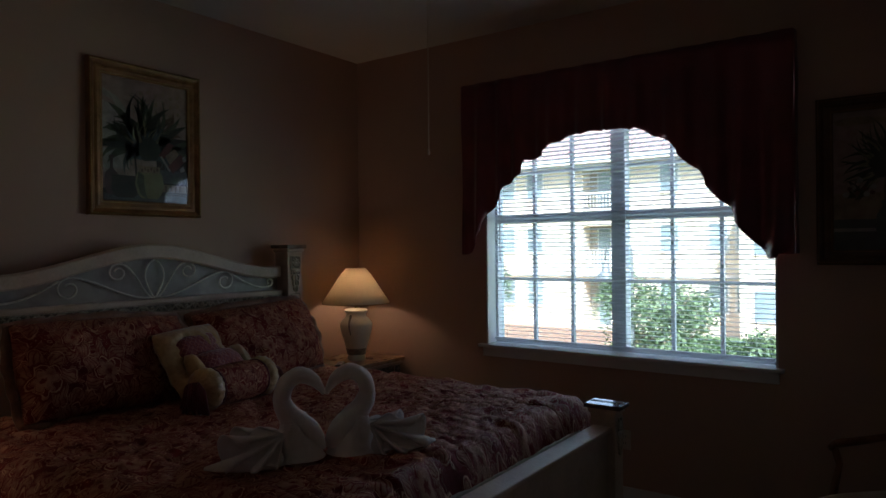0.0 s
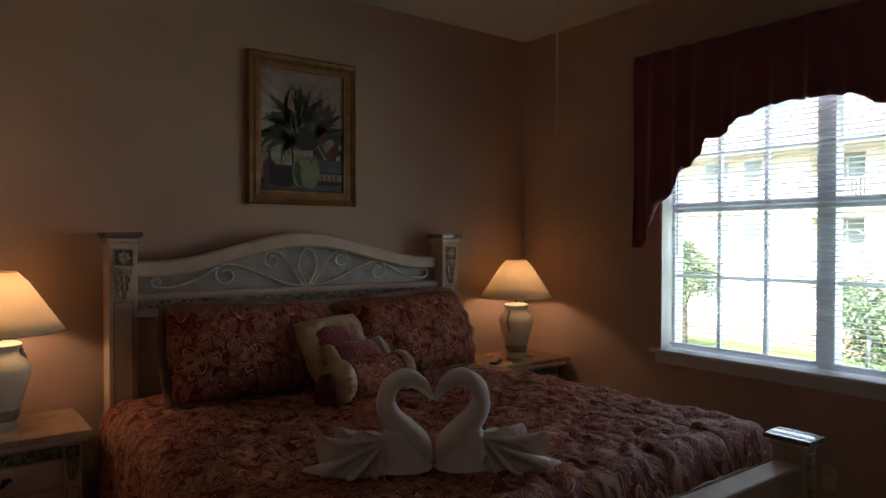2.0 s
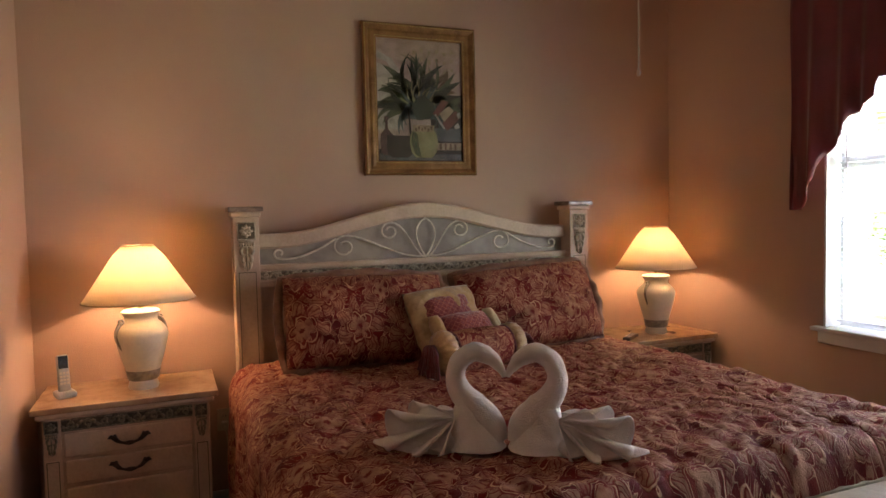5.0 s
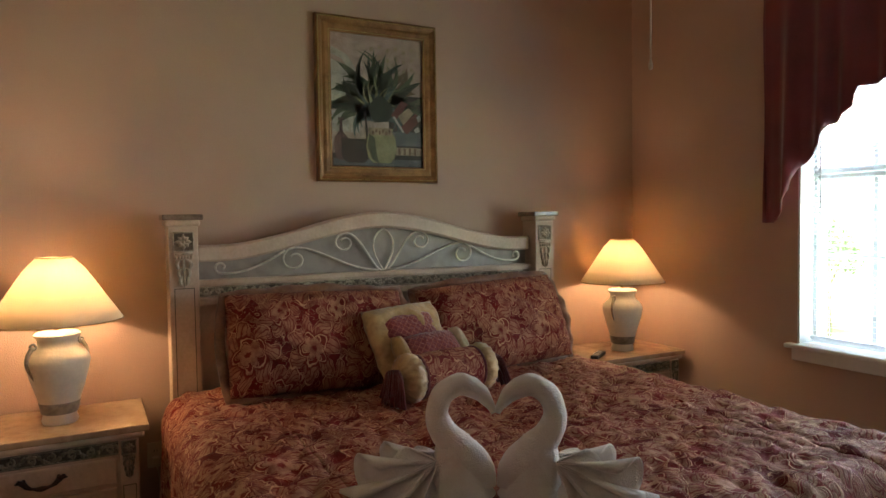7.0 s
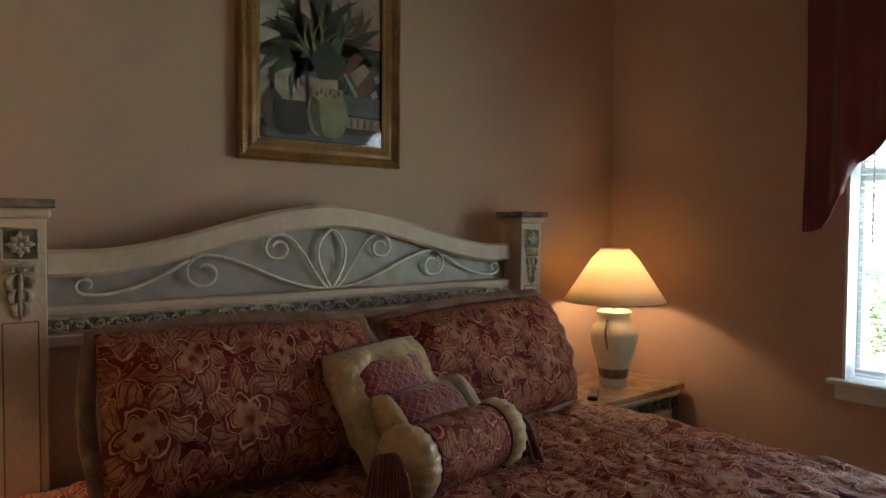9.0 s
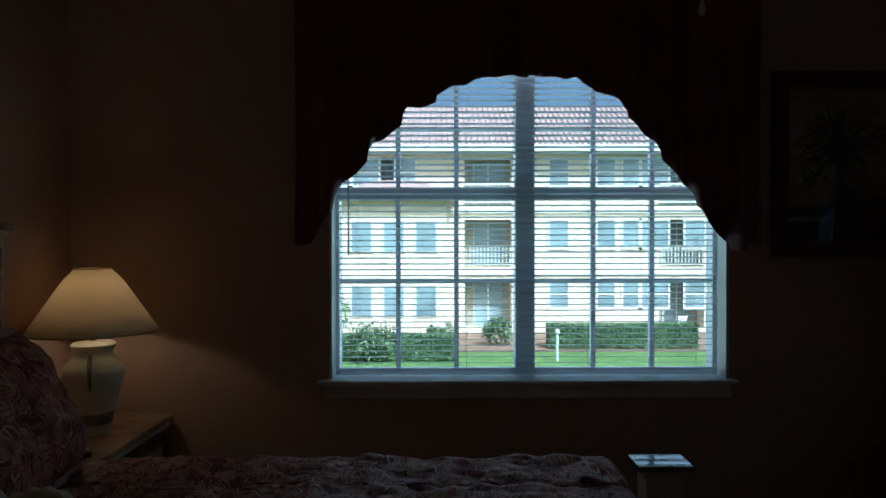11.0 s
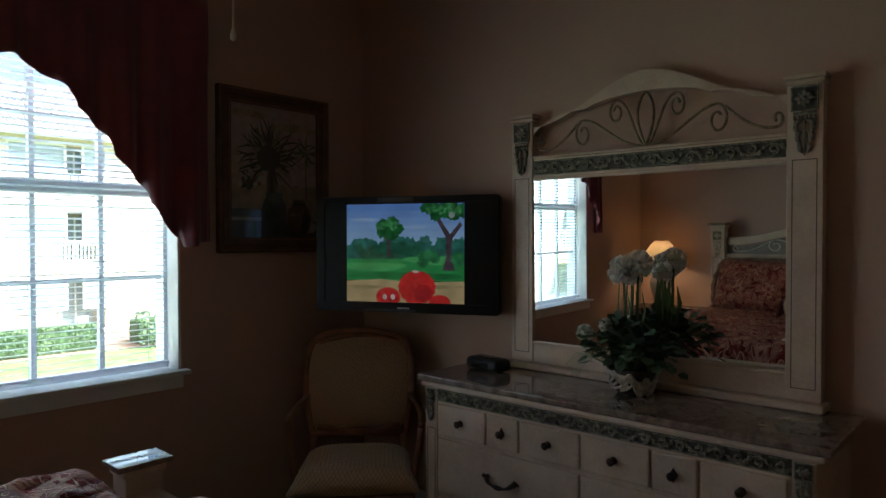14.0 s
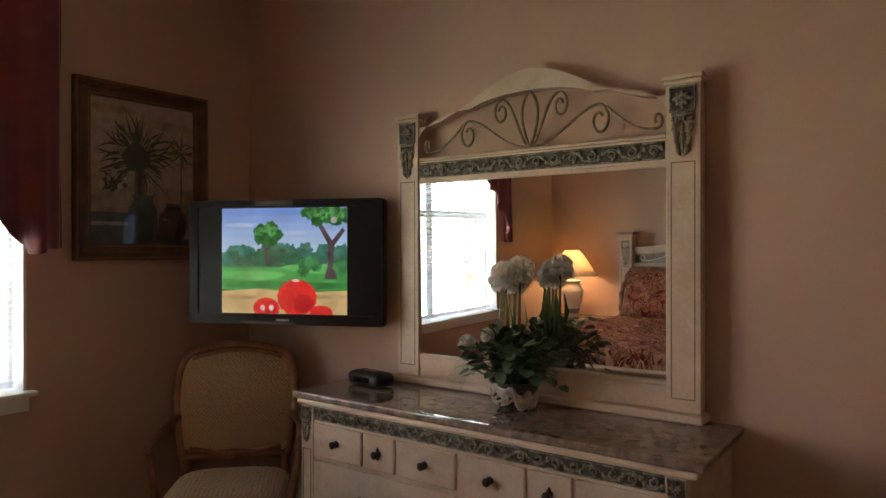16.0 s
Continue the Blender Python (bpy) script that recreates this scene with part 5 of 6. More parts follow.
def scr(u, v, k):
    return (SCR[0] + u * (SCR[1] - SCR[0]), -0.0063 - 0.0002 * k, SCR[2] + v * (SCR[3] - SCR[2]))


def disc(u, v, ru, rv, lobes=0, n=26, amp=0.1, seed=0.0):
    return [(u + ru * (1 + amp * math.sin(lobes * 2 * math.pi * i / n + seed)) * math.cos(2 * math.pi * i / n), v + rv * (1 + amp * math.sin(lobes * 2 * math.pi * i / n + seed)) * math.sin(2 * math.pi * i / n)) for i in range(n)]


def picture_light(name, c, s=0.044, rough=0.35, grain=26.0):
    """A glowing painted tone, mottled as brushwork is."""
    m = emission("screen_" + name, c, s)
    t = m.node_tree
    co, n, ramp = t.nodes.new("ShaderNodeTexCoord"), t.nodes.new("ShaderNodeTexNoise"), t.nodes.new("ShaderNodeValToRGB")
    n.inputs["Scale"].default_value, n.inputs["Detail"].default_value = grain, 4
    for k, f in ((0, 1 - rough), (1, 1 + rough)):
        ramp.color_ramp.elements[k].position, ramp.color_ramp.elements[k].color = 0.32 + 0.36 * k, (*[min(1.0, v * f) for v in c], 1)
    t.links.new(co.outputs["Object"], n.inputs["Vector"])
    t.links.new(n.outputs[0], ramp.inputs[0])
    t.links.new(ramp.outputs[0], t.nodes["Principled BSDF"].inputs["Emission Color"])
    return m


def clumps(u, v, ru, rv, size, count, seed):
    """Leafy clumps scattered over an oval crown."""
    rg, out = random.Random(seed), []
    for _ in range(count):
        a, q = rg.uniform(0, 2 * math.pi), math.sqrt(rg.random())
        out.append(disc(u + ru * q * math.cos(a), v + rv * q * math.sin(a), size * rg.uniform(0.7, 1.2), size * rg.uniform(0.7, 1.2) * 1.3, 5, 14, 0.22, rg.uniform(0, 6)))
    return out


def fuzzy(u, v, ru, rv, seed):
    """A shaggy round mound cut off at the picture's lower edge."""
    return [(a, max(0.0, b)) for a, b in disc(u, v, ru, rv, 17, 90, 0.028, seed)]


SKYS = [(picture_light("sky_%s" % word, (0.17 + 0.05 * k, 0.34 + 0.06 * k, 0.78 + 0.025 * k), rough=0.12, grain=7.0), [rect(0, 0.93 - 0.07 * k, 1, 1.0 - 0.07 * k)]) for k, word in enumerate(("high", "upper", "clear", "middle", "pale", "lower", "haze"))]
layers = SKYS + [
    (picture_light("far_wood", (0.045, 0.20, 0.15)), [rect(0, 0.42, 1, 0.58)] + clumps(0.5, 0.585, 0.52, 0.035, 0.05, 34, 1)),
    (picture_light("near_wood", (0.025, 0.13, 0.07)), [rect(0.12, 0.42, 0.62, 0.53)] + clumps(0.36, 0.535, 0.26, 0.03, 0.045, 22, 2)),
    (picture_light("meadow", (0.05, 0.36, 0.09), rough=0.25, grain=9.0), [rect(0, 0.22, 1, 0.44)]),
    (picture_light("meadow_light", (0.11, 0.50, 0.14), rough=0.25, grain=9.0), [disc(0.22, 0.36, 0.30, 0.045, 3), disc(0.80, 0.43, 0.30, 0.045, 3)]),
    (picture_light("meadow_shade", (0.03, 0.24, 0.06), rough=0.3, grain=12.0), [disc(0.55, 0.27, 0.5, 0.035, 4)]),
    (picture_light("sand_path", (0.62, 0.46, 0.22), rough=0.15, grain=12.0), [[(0, 0), (1, 0), (1, 0.225), (0.6, 0.205), (0.3, 0.235), (0, 0.21)]]),
    (picture_light("sand_shade", (0.47, 0.37, 0.17), rough=0.2, grain=14.0), [disc(0.72, 0.165, 0.27, 0.02, 3), disc(0.13, 0.15, 0.17, 0.022, 3), disc(0.90, 0.10, 0.035, 0.03)]),
    (picture_light("trunk", (0.085, 0.06, 0.075), rough=0.5), [[(0.355, 0.46), (0.395, 0.46), (0.382, 0.60), (0.43, 0.70), (0.415, 0.71), (0.375, 0.63), (0.33, 0.70), (0.32, 0.69), (0.362, 0.59)], [(0.825, 0.33), (0.925, 0.33), (0.895, 0.48), (0.90, 0.64), (0.985, 0.78), (0.965, 0.81), (0.885, 0.69), (0.80, 0.85), (0.775, 0.83), (0.852, 0.66), (0.855, 0.48)]]),
    (picture_light("bush", (0.045, 0.24, 0.08), rough=0.5), clumps(0.69, 0.45, 0.09, 0.05, 0.035, 16, 3) + clumps(0.98, 0.42, 0.07, 0.06, 0.035, 12, 4)),
    (picture_light("crown", (0.02, 0.13, 0.035), rough=0.5), clumps(0.37, 0.755, 0.10, 0.085, 0.034, 34, 5) + clumps(0.87, 0.93, 0.22, 0.07, 0.036, 44, 6)),
    (picture_light("crown_light", (0.07, 0.30, 0.09), rough=0.5), clumps(0.36, 0.78, 0.09, 0.07, 0.014, 30, 7) + clumps(0.87, 0.945, 0.21, 0.05, 0.014, 40, 8)),
    (picture_light("red_mound", (0.78, 0.035, 0.03), rough=0.3, grain=60.0), [fuzzy(0.61, 0.155, 0.155, 0.17, 0.0), fuzzy(0.365, 0.05, 0.105, 0.10, 1.0), fuzzy(0.80, 0.01, 0.09, 0.075, 2.0)]),
    (picture_light("mound_shade", (0.52, 0.016, 0.02), rough=0.3, grain=60.0), [disc(0.66, 0.10, 0.08, 0.085, 7), disc(0.41, 0.04, 0.04, 0.035, 5)]),
    (picture_light("mound_spot", (0.90, 0.55, 0.50)), [disc(0.335, 0.055, 0.020, 0.030), disc(0.405, 0.055, 0.020, 0.030), disc(0.60, 0.315, 0.030, 0.014)]),
    (picture_light("cloud", (0.42, 0.60, 0.90), rough=0.1), [disc(0.16, 0.84, 0.12, 0.02, 5), disc(0.60, 0.76, 0.10, 0.018, 5)]),
    (picture_light("channel_mark", (0.4, 0.48, 0.42)), [disc(0.90, 0.88, 0.024, 0.032)]),
]
for k, (mat, polys) in enumerate(layers):
    for poly in polys:
        bm = bmesh.new()
        bm.faces.new([bm.verts.new(scr(min(max(u, 0), 1), min(max(v, 0), 1), k)) for u, v in poly])
        part("picture_layer", bm, mat, tv)
inv = tv_m.inverted()
bm = bmesh.new()
for a, b in (((0, 0.07, 0.02), inv @ Vector((1.33, 5.46, 1.435))), (inv @ Vector((1.33, 5.46, 1.435)), inv @ Vector((EX - 0.02, 5.25, 1.435)))):
    tube(bm, [a, b], 0.018, 8)
part("wall_arm", bm, BLACKMATT, tv)
bm = bmesh.new()
box(bm, EX - 0.022, EX - 0.001, 5.19, 5.31, 1.33, 1.54, bevel=0.003, m=None)
bmesh.ops.transform(bm, matrix=inv, verts=bm.verts)
part("wall_plate", bm, BLACKMATT, tv)

# ---- armchair in the corner ----
chair = thing("armchair", pose(0.90, 5.42, 0, 0, 0, 226) @ Matrix.Diagonal((1, 0.96, 0.965, 1)), "fruitwood armchair with tan tapestry seat and back", "armchair")


def back_outline(k, grow=0.0):
    """Rounded back shape: k from 0 to 1 round the outline; y across, z up."""
    pts = [(-0.25, 0.50), (-0.285, 0.75), (-0.27, 0.93), (-0.20, 1.005), (0, 1.035), (0.20, 1.005), (0.27, 0.93), (0.285, 0.75), (0.25, 0.50)]
    f = k * (len(pts) - 1)
    i = min(int(f), len(pts) - 2)
    t = f - i
    p = [pts[max(0, min(len(pts) - 1, i + q))] for q in (-1, 0, 1, 2)]
    return tuple(0.5 * (2 * p[1][c] + (p[2][c] - p[0][c]) * t + (2 * p[0][c] - 5 * p[1][c] + 4 * p[2][c] - p[3][c]) * t * t + (3 * p[1][c] - p[0][c] - 3 * p[2][c] + p[3][c]) * t ** 3) for c in (0, 1))


def rake(z):
    return -0.24 - 0.22 * (z - 0.5)


ring = [back_outline(i / 48) for i in range(49)]
bm = bmesh.new()
tube(bm, [(rake(z), y, z) for y, z in ring] + [(rake(0.5), 0.24, 0.5), (rake(0.5), 0.0, 0.515), (rake(0.5), -0.24, 0.5), (rake(0.5), -0.25, 0.5)], 0.022, 10)
part("back_frame", bm, CHAIRWOOD, chair, "carved moulded frame", smooth=True)
for z, up in ((0.52, 0), (0.97, 1)):
    bm = bmesh.new()
    tube(bm, [(rake(z) + 0.01, -0.22 + 0.44 * i / 12, z - (0.02 * math.cos(math.pi * (i - 6) / 6) if not up else -0.045 * math.cos(math.pi * (i - 6) / 13))) for i in range(13)], 0.016, 8)
    part("back_rail", bm, CHAIRWOOD, chair, smooth=True)
bm = bmesh.new()
cz, n = 0.77, 40
for sgn in (1, -1):
    rings = []
    for f in (1.0, 0.92, 0.8, 0.5, 0.0):
        rw = []
        for i in range(n + 1):
            y, z = back_outline(i / n)
            y, z = y * f, cz + (max(z, 0.54) - cz) * f
            rw.append(bm.verts.new((rake(z) + sgn * (0.010 + 0.035 * (1 - f ** 4)), y, z)))
        rings.append(rw)
    for a, b in zip(rings, rings[1:]):
        for i in range(n): bm.faces.new((a[i], a[i + 1], b[i + 1], b[i]))
        bm.faces.new((a[n], a[0], b[0], b[n]))
bmesh.ops.remove_doubles(bm, verts=bm.verts, dist=0.0005)
part("backrest", bm, CHAIRCLOTH, chair, "tan tapestry padded back", smooth=True)
bm = bmesh.new()
rows = []
for i in range(21):
    r = []
    for j in range(21):
        u, v = -1 + i / 10, -1 + j / 10
        body = max(0.0, (1 - abs(u) ** 4) * (1 - abs(v) ** 4)) ** 0.5
        wid = 0.27 + 0.035 * (u + 1) / 2
        r.append(bm.verts.new((0.02 + u * 0.27 + 0.025 * (1 - v * v) * (u > 0.5), v * wid, 0.385 + 0.095 * body)))
    rows.append(r)
for i in range(20):
    for j in range(20): bm.faces.new((rows[i][j], rows[i + 1][j], rows[i + 1][j + 1], rows[i][j + 1]))
part("seat", bm, CHAIRCLOTH, chair, "tan tapestry padded seat", smooth=True).modifiers.new("thickness", "SOLIDIFY").thickness = 0.03
part("seat_rail", boxes((-0.25, 0.30, -0.285, 0.285, 0.30, 0.372), bevel=0.012), CHAIRWOOD, chair)
for s in (-1, 1):
    bm = bmesh.new()
    tube(bm, [(0.26, s * 0.27, 0.32), (0.285, s * 0.285, 0.22), (0.255, s * 0.27, 0.10), (0.275, s * 0.28, 0.0)], [0.032, 0.03, 0.017, 0.018], 10)
    part("front_leg", bm, CHAIRWOOD, chair, smooth=True)
    bm = bmesh.new()
    tube(bm, [(-0.23, s * 0.24, 0.5), (-0.24, s * 0.24, 0.3), (-0.29, s * 0.25, 0.0)], [0.022, 0.024, 0.017], 10)
    part("back_leg", bm, CHAIRWOOD, chair, smooth=True)
    bm = bmesh.new()
    tube(bm, [(rake(0.70), s * 0.27, 0.70), (-0.15, s * 0.315, 0.67), (0.0, s * 0.33, 0.655), (0.09, s * 0.325, 0.655), (0.125, s * 0.32, 0.635)], [0.016, 0.017, 0.02, 0.021, 0.014], 10)
    tube(bm, [(0.10, s * 0.322, 0.645), (0.08, s * 0.315, 0.56), (0.13, s * 0.29, 0.45), (0.16, s * 0.28, 0.36)], [0.017, 0.015, 0.018, 0.022], 10)
    part("arm", bm, CHAIRWOOD, chair, "curved open arm", smooth=True)

# ---- flowers, clock, telephone, remote, outlets ----
rnd = random.Random(11)
vase = thing("flower_basket", pose(1.245, 4.165, 0.880) @ Matrix.Scale(0.91, 4), "white openwork bowl of ivy with cream silk irises on the dresser", "flower arrangement")
bm = lathe([(0.0001, 0.002), (0.06, 0.002), (0.082, 0.03), (0.096, 0.07), (0.102, 0.11), (0.094, 0.11), (0.085, 0.07), (0.07, 0.035), (0.0001, 0.02)], 28)
part("bowl", bm, DBROWN, vase, smooth=True)
bm = bmesh.new()
for k in range(44):
    a = k * 2.399
    z0 = 0.012 + 0.10 * ((k * 0.618) % 1)
    pts = []
    for i in range(9):
        t = i / 8
        ang = a + 0.75 * (t - 0.5) + 0.35 * math.sin(5 * t + k)
        zz = min(0.128, max(0.006, z0 + 0.035 * math.sin(4.5 * t + k * 1.7)))
        rr = 0.074 + 0.036 * (zz / 0.12) ** 0.6
        pts.append((rr * math.cos(ang), rr * math.sin(ang), zz))
    tube(bm, pts, 0.0062, 6)
part("lattice", bm, WICKER, vase, "white twisted openwork", smooth=True)


def leaf_mesh(bm, p, d, up, size):
    d, up = d.normalized(), up.normalized()
    side = d.cross(up).normalized()
    outline = [(0, 0), (0.10, 0.40), (0.36, 0.38), (0.58, 0.48), (0.80, 0.24), (1.0, 0.0)]
    mid = [bm.verts.new(p + d * size * u - up * size * 0.10 * u * u) for u, _ in outline]
    for s in (-1, 1):
        rim = [bm.verts.new(p + d * size * u + side * s * size * w + up * size * (0.16 * w - 0.10 * u * u)) for u, w in outline[1:-1]]
        chain_v = [mid[0]] + rim + [mid[-1]]
        for i in range(len(mid) - 1):
            q = [mid[i], mid[i + 1]] + ([chain_v[i + 1]] if chain_v[i + 1] is not mid[i + 1] else []) + ([chain_v[i]] if chain_v[i] is not mid[i] else [])
            if len(q) > 2: bm.faces.new(q)


for k in range(290):
    a, el = rnd.uniform(0, 2 * math.pi), rnd.uniform(-0.35, 1.45)
    r = rnd.uniform(0.35, 1.0)
    p = Vector((0.10 * r * math.cos(a) * math.cos(el) - 0.03, 0.225 * r * math.sin(a) * math.cos(el) - 0.01, 0.20 + 0.135 * r * math.sin(el)))
    p.z = max(p.z - 0.05 * rnd.random(), 0.115) if p.y < 0.10 else p.z - 0.09 * rnd.random() * (p.y - 0.10) / 0.08
    p.x = min(p.x, 0.05)
    bm = bmesh.new()
    d = Vector((p.x + rnd.uniform(-0.06, 0.06), p.y + rnd.uniform(-0.06, 0.06), p.z - 0.17 + rnd.uniform(-0.12, 0.08)))
    leaf_mesh(bm, p, d if d.length > 0.02 else Vector((1, 0, 0)), Vector((rnd.uniform(-0.5, 0.5), rnd.uniform(-0.5, 0.5), 1)), rnd.uniform(0.036, 0.06))
    part("ivy_leaf", bm, LEAF, vase)
bm = bmesh.new()
for k in range(26):
    a = rnd.uniform(0, 2 * math.pi)
    e = Vector((0.10 * math.cos(a), 0.19 * math.sin(a), rnd.uniform(0.14, 0.30)))
    tube(bm, [(0, 0, 0.08), tuple(e * 0.5 + Vector((0, 0, 0.09))), tuple(e)], 0.0022, 5)
for k in range(9):
    tube(bm, [(-0.03, 0.1, 0.16), (-0.05, 0.2 + 0.006 * k, 0.12 + 0.004 * k), (-0.06 - 0.004 * k, 0.245 + 0.004 * k, 0.02 + 0.01 * k)], 0.0011, 4)
part("stem_tangle", bm, STEM, vase)
blooms = [(-0.04, 0.022, 0.530, 0.076), (-0.01, -0.032, 0.560, 0.068), (0.02, 0.012, 0.505, 0.056), (-0.03, 0.215, 0.245, 0.044), (-0.05, 0.10, 0.29, 0.036)]
for bx, by, bz, size in blooms:
    bm = bmesh.new()
    tube(bm, [(bx * 0.2, by * 0.3, 0.09), (bx * 0.7, by * 0.8, bz * 0.55), (bx, by, bz)], [0.007, 0.007, 0.005] if bz > 0.4 else [0.004, 0.004, 0.003], 7)
    part("stem", bm, STEM, vase, smooth=True)
    if bz > 0.4:
        for s in (-1, 1):
            bm = bmesh.new()
            leaf_pts = [Vector((bx * 0.4, by * 0.6 + s * 0.006, 0.2)), Vector((bx * 0.8, by + s * 0.03, 0.36)), Vector((bx, by + s * 0.018, 0.47 + 0.03 * s))]
            tube(bm, leaf_pts, [0.003, 0.012, 0.002], 8, 0.3)
            part("blade_leaf", bm, STEM, vase, smooth=True)
    for k in range(24):
        zc = 1 - 1.7 * (k + 0.5) / 24
        a = k * 2.399
        out = Vector((math.sqrt(max(0.0, 1 - zc * zc)) * math.cos(a), math.sqrt(max(0.0, 1 - zc * zc)) * math.sin(a), zc))
        side = out.cross(Vector((0, 0, 1))).normalized()
        lift = side.cross(out)
        bm = bmesh.new()
        rows = []
        for i in range(6):
            t = i / 5
            row = []
            for j in range(8):
                v = -1 + 2 * j / 7
                wd = size * 0.50 * math.sin(math.pi * min(0.80, 0.10 + 0.72 * t))
                ruffle = size * 0.24 * t * t * math.sin(v * 6 + k * 1.9) + size * 0.10 * t * t * (1 if zc > 0.2 else -1)
                row.append(bm.verts.new(Vector((bx, by, bz)) + out * size * (0.92 * t - 0.12 * v * v * t) + side * v * wd + lift * ruffle))
            rows.append(row)
        for i in range(5):
            for j in range(7): bm.faces.new((rows[i][j], rows[i][j + 1], rows[i + 1][j + 1], rows[i + 1][j]))
        part("petal", bm, PETAL, vase, smooth=True)

clock = thing("clock_radio", pose(1.225, 4.87, 0.880, 0, 0, 172) @ Matrix.Scale(0.9, 4), "black clock radio on the dresser", "clock radio")
bm = bmesh.new()
box(bm, -0.06, 0.06, -0.115, 0.115, 0.004, 0.068, bevel=0.026, seg=4)
part("case", bm, BLACKMATT, clock, smooth=True, auto=50)
part("display", boxes((0.0595, 0.0625, -0.06, 0.06, 0.022, 0.050), bevel=0.001), BLACK, clock, "dark display window")
part("snooze_bar", boxes((-0.02, 0.02, -0.05, 0.05, 0.067, 0.071), bevel=0.002), BLACK, clock)
for s in (-1, 1): part("foot", lathe([(0.0001, 0), (0.012, 0), (0.012, 0.006), (0.0001, 0.006)], 10, (0, s * 0.08, 0)), BLACKMATT, clock)

phone = thing("cordless_telephone", pose(-2.36, 2.43, 0.733, 0, 0, 20), "silver and black cordless telephone upright in its base", "telephone")
part("charging_base", boxes((-0.045, 0.045, -0.04, 0.04, 0, 0.028), bevel=0.010), SILVER, phone)
bm = bmesh.new()
box(bm, -0.012, 0.014, -0.024, 0.024, 0.02, 0.185, bevel=0.009, seg=3, m=pose(0, 0, 0, 0, -8, 0))
hs = part("handset", bm, SILVER, phone, smooth=True, auto=45)
part("handset_face", boxes((0.0135, 0.016, -0.019, 0.019, 0.125, 0.180), bevel=0.001), BLACK, hs, "black earpiece and display")
hs.children[0].matrix_local = pose(0, 0, 0, 0, -8, 0)
for r in range(4):
    for c in (-1, 0, 1):
        key = part("key", boxes((0.0135, 0.0162, c * 0.013 - 0.005, c * 0.013 + 0.005, 0.055 + r * 0.015, 0.064 + r * 0.015), bevel=0.001), PLATE, hs)
        key.matrix_local = pose(0, 0, 0, 0, -8, 0)

remote = thing("remote_control", pose(-2.28, 5.40, 0.733, 0, 0, 35), "black remote control lying on a nightstand", "remote control")
bm = bmesh.new()
box(bm, -0.022, 0.022, -0.085, 0.085, 0, 0.02, bevel=0.006)
part("case", bm, BLACKMATT, remote)
for r in range(5):
    for c in (-1, 0, 1): part("button", boxes((c * 0.012 - 0.004, c * 0.012 + 0.004, -0.06 + r * 0.022, -0.05 + r * 0.022, 0.0195, 0.0225)), SILVER, remote)


def outlet(m, label):
    ob = thing("wall_outlet", m, label, "outlet")
    part("cover_plate", boxes((-0.036, 0.036, -0.006, 0, -0.058, 0.058), bevel=0.003), PLATE, ob)
    for z in (-0.02, 0.02):
        part("socket", boxes((-0.016, 0.016, -0.0085, -0.006, z - 0.014, z + 0.014), bevel=0.001), PLATE, ob)
        for x in (-0.006, 0.006): part("slot", boxes((x - 0.0012, x + 0.0012, -0.009, -0.0084, z - 0.005, z + 0.006)), BLACKMATT, ob)
    return ob


outlet(pose(-0.52, NY, 0.37), "almond wall outlet plate below the window")
out2 = outlet(Matrix.Translation((WX, 3.11, 0.46)) @ pose(0, 0, 0, 0, 0, 90), "almond wall outlet with a plugged lamp cord")
bm = bmesh.new()
tube(bm, [(0.0, -0.008, -0.02), (0.0, -0.04, -0.03), (0.012, -0.045, -0.1), (0.02, -0.03, -0.25), (0.0, -0.02, -0.44)], 0.004, 6)
box(bm, -0.014, 0.014, -0.035, -0.008, -0.034, -0.006, bevel=0.004)
part("plug_and_cord", bm, PLATE, out2)

# ceiling fan over the bed with its long pull chain
fan = thing("ceiling_fan", pose(-0.545, 4.10, 0), "ceiling fan with a long white pull chain over the bed", "ceiling fan")
part("motor", lathe([(0.0001, 2.965), (0.07, 2.965), (0.06, 2.91), (0.02, 2.90), (0.02, 2.85), (0.10, 2.83), (0.13, 2.78), (0.12, 2.72), (0.06, 2.69), (0.05, 2.655), (0.0001, 2.65)], 28), WHITE, fan, smooth=True, auto=40)
for k in range(5):
    bm = bmesh.new()
    box(bm, 0.20, 0.64, -0.06, 0.06, 2.742, 2.75, bevel=0.003, m=Matrix.Rotation(2 * math.pi * k / 5 + 0.3, 4, "Z"))
    box(bm, 0.10, 0.24, -0.018, 0.018, 2.736, 2.743, m=Matrix.Rotation(2 * math.pi * k / 5 + 0.3, 4, "Z"))
    part("blade", bm, WHITE, fan)
bm = bmesh.new()
tube(bm, [(0, 0, 2.66), (0.002, 0, 2.2), (0, 0, 1.885)], 0.0022, 6)
part("pull_chain", bm, PLATE, fan)
part("chain_bob", lathe([(0.0001, 1.868), (0.005, 1.872), (0.006, 1.88), (0.002, 1.895), (0.0001, 1.896)], 10, (0, 0, 0)), PLATE, fan)


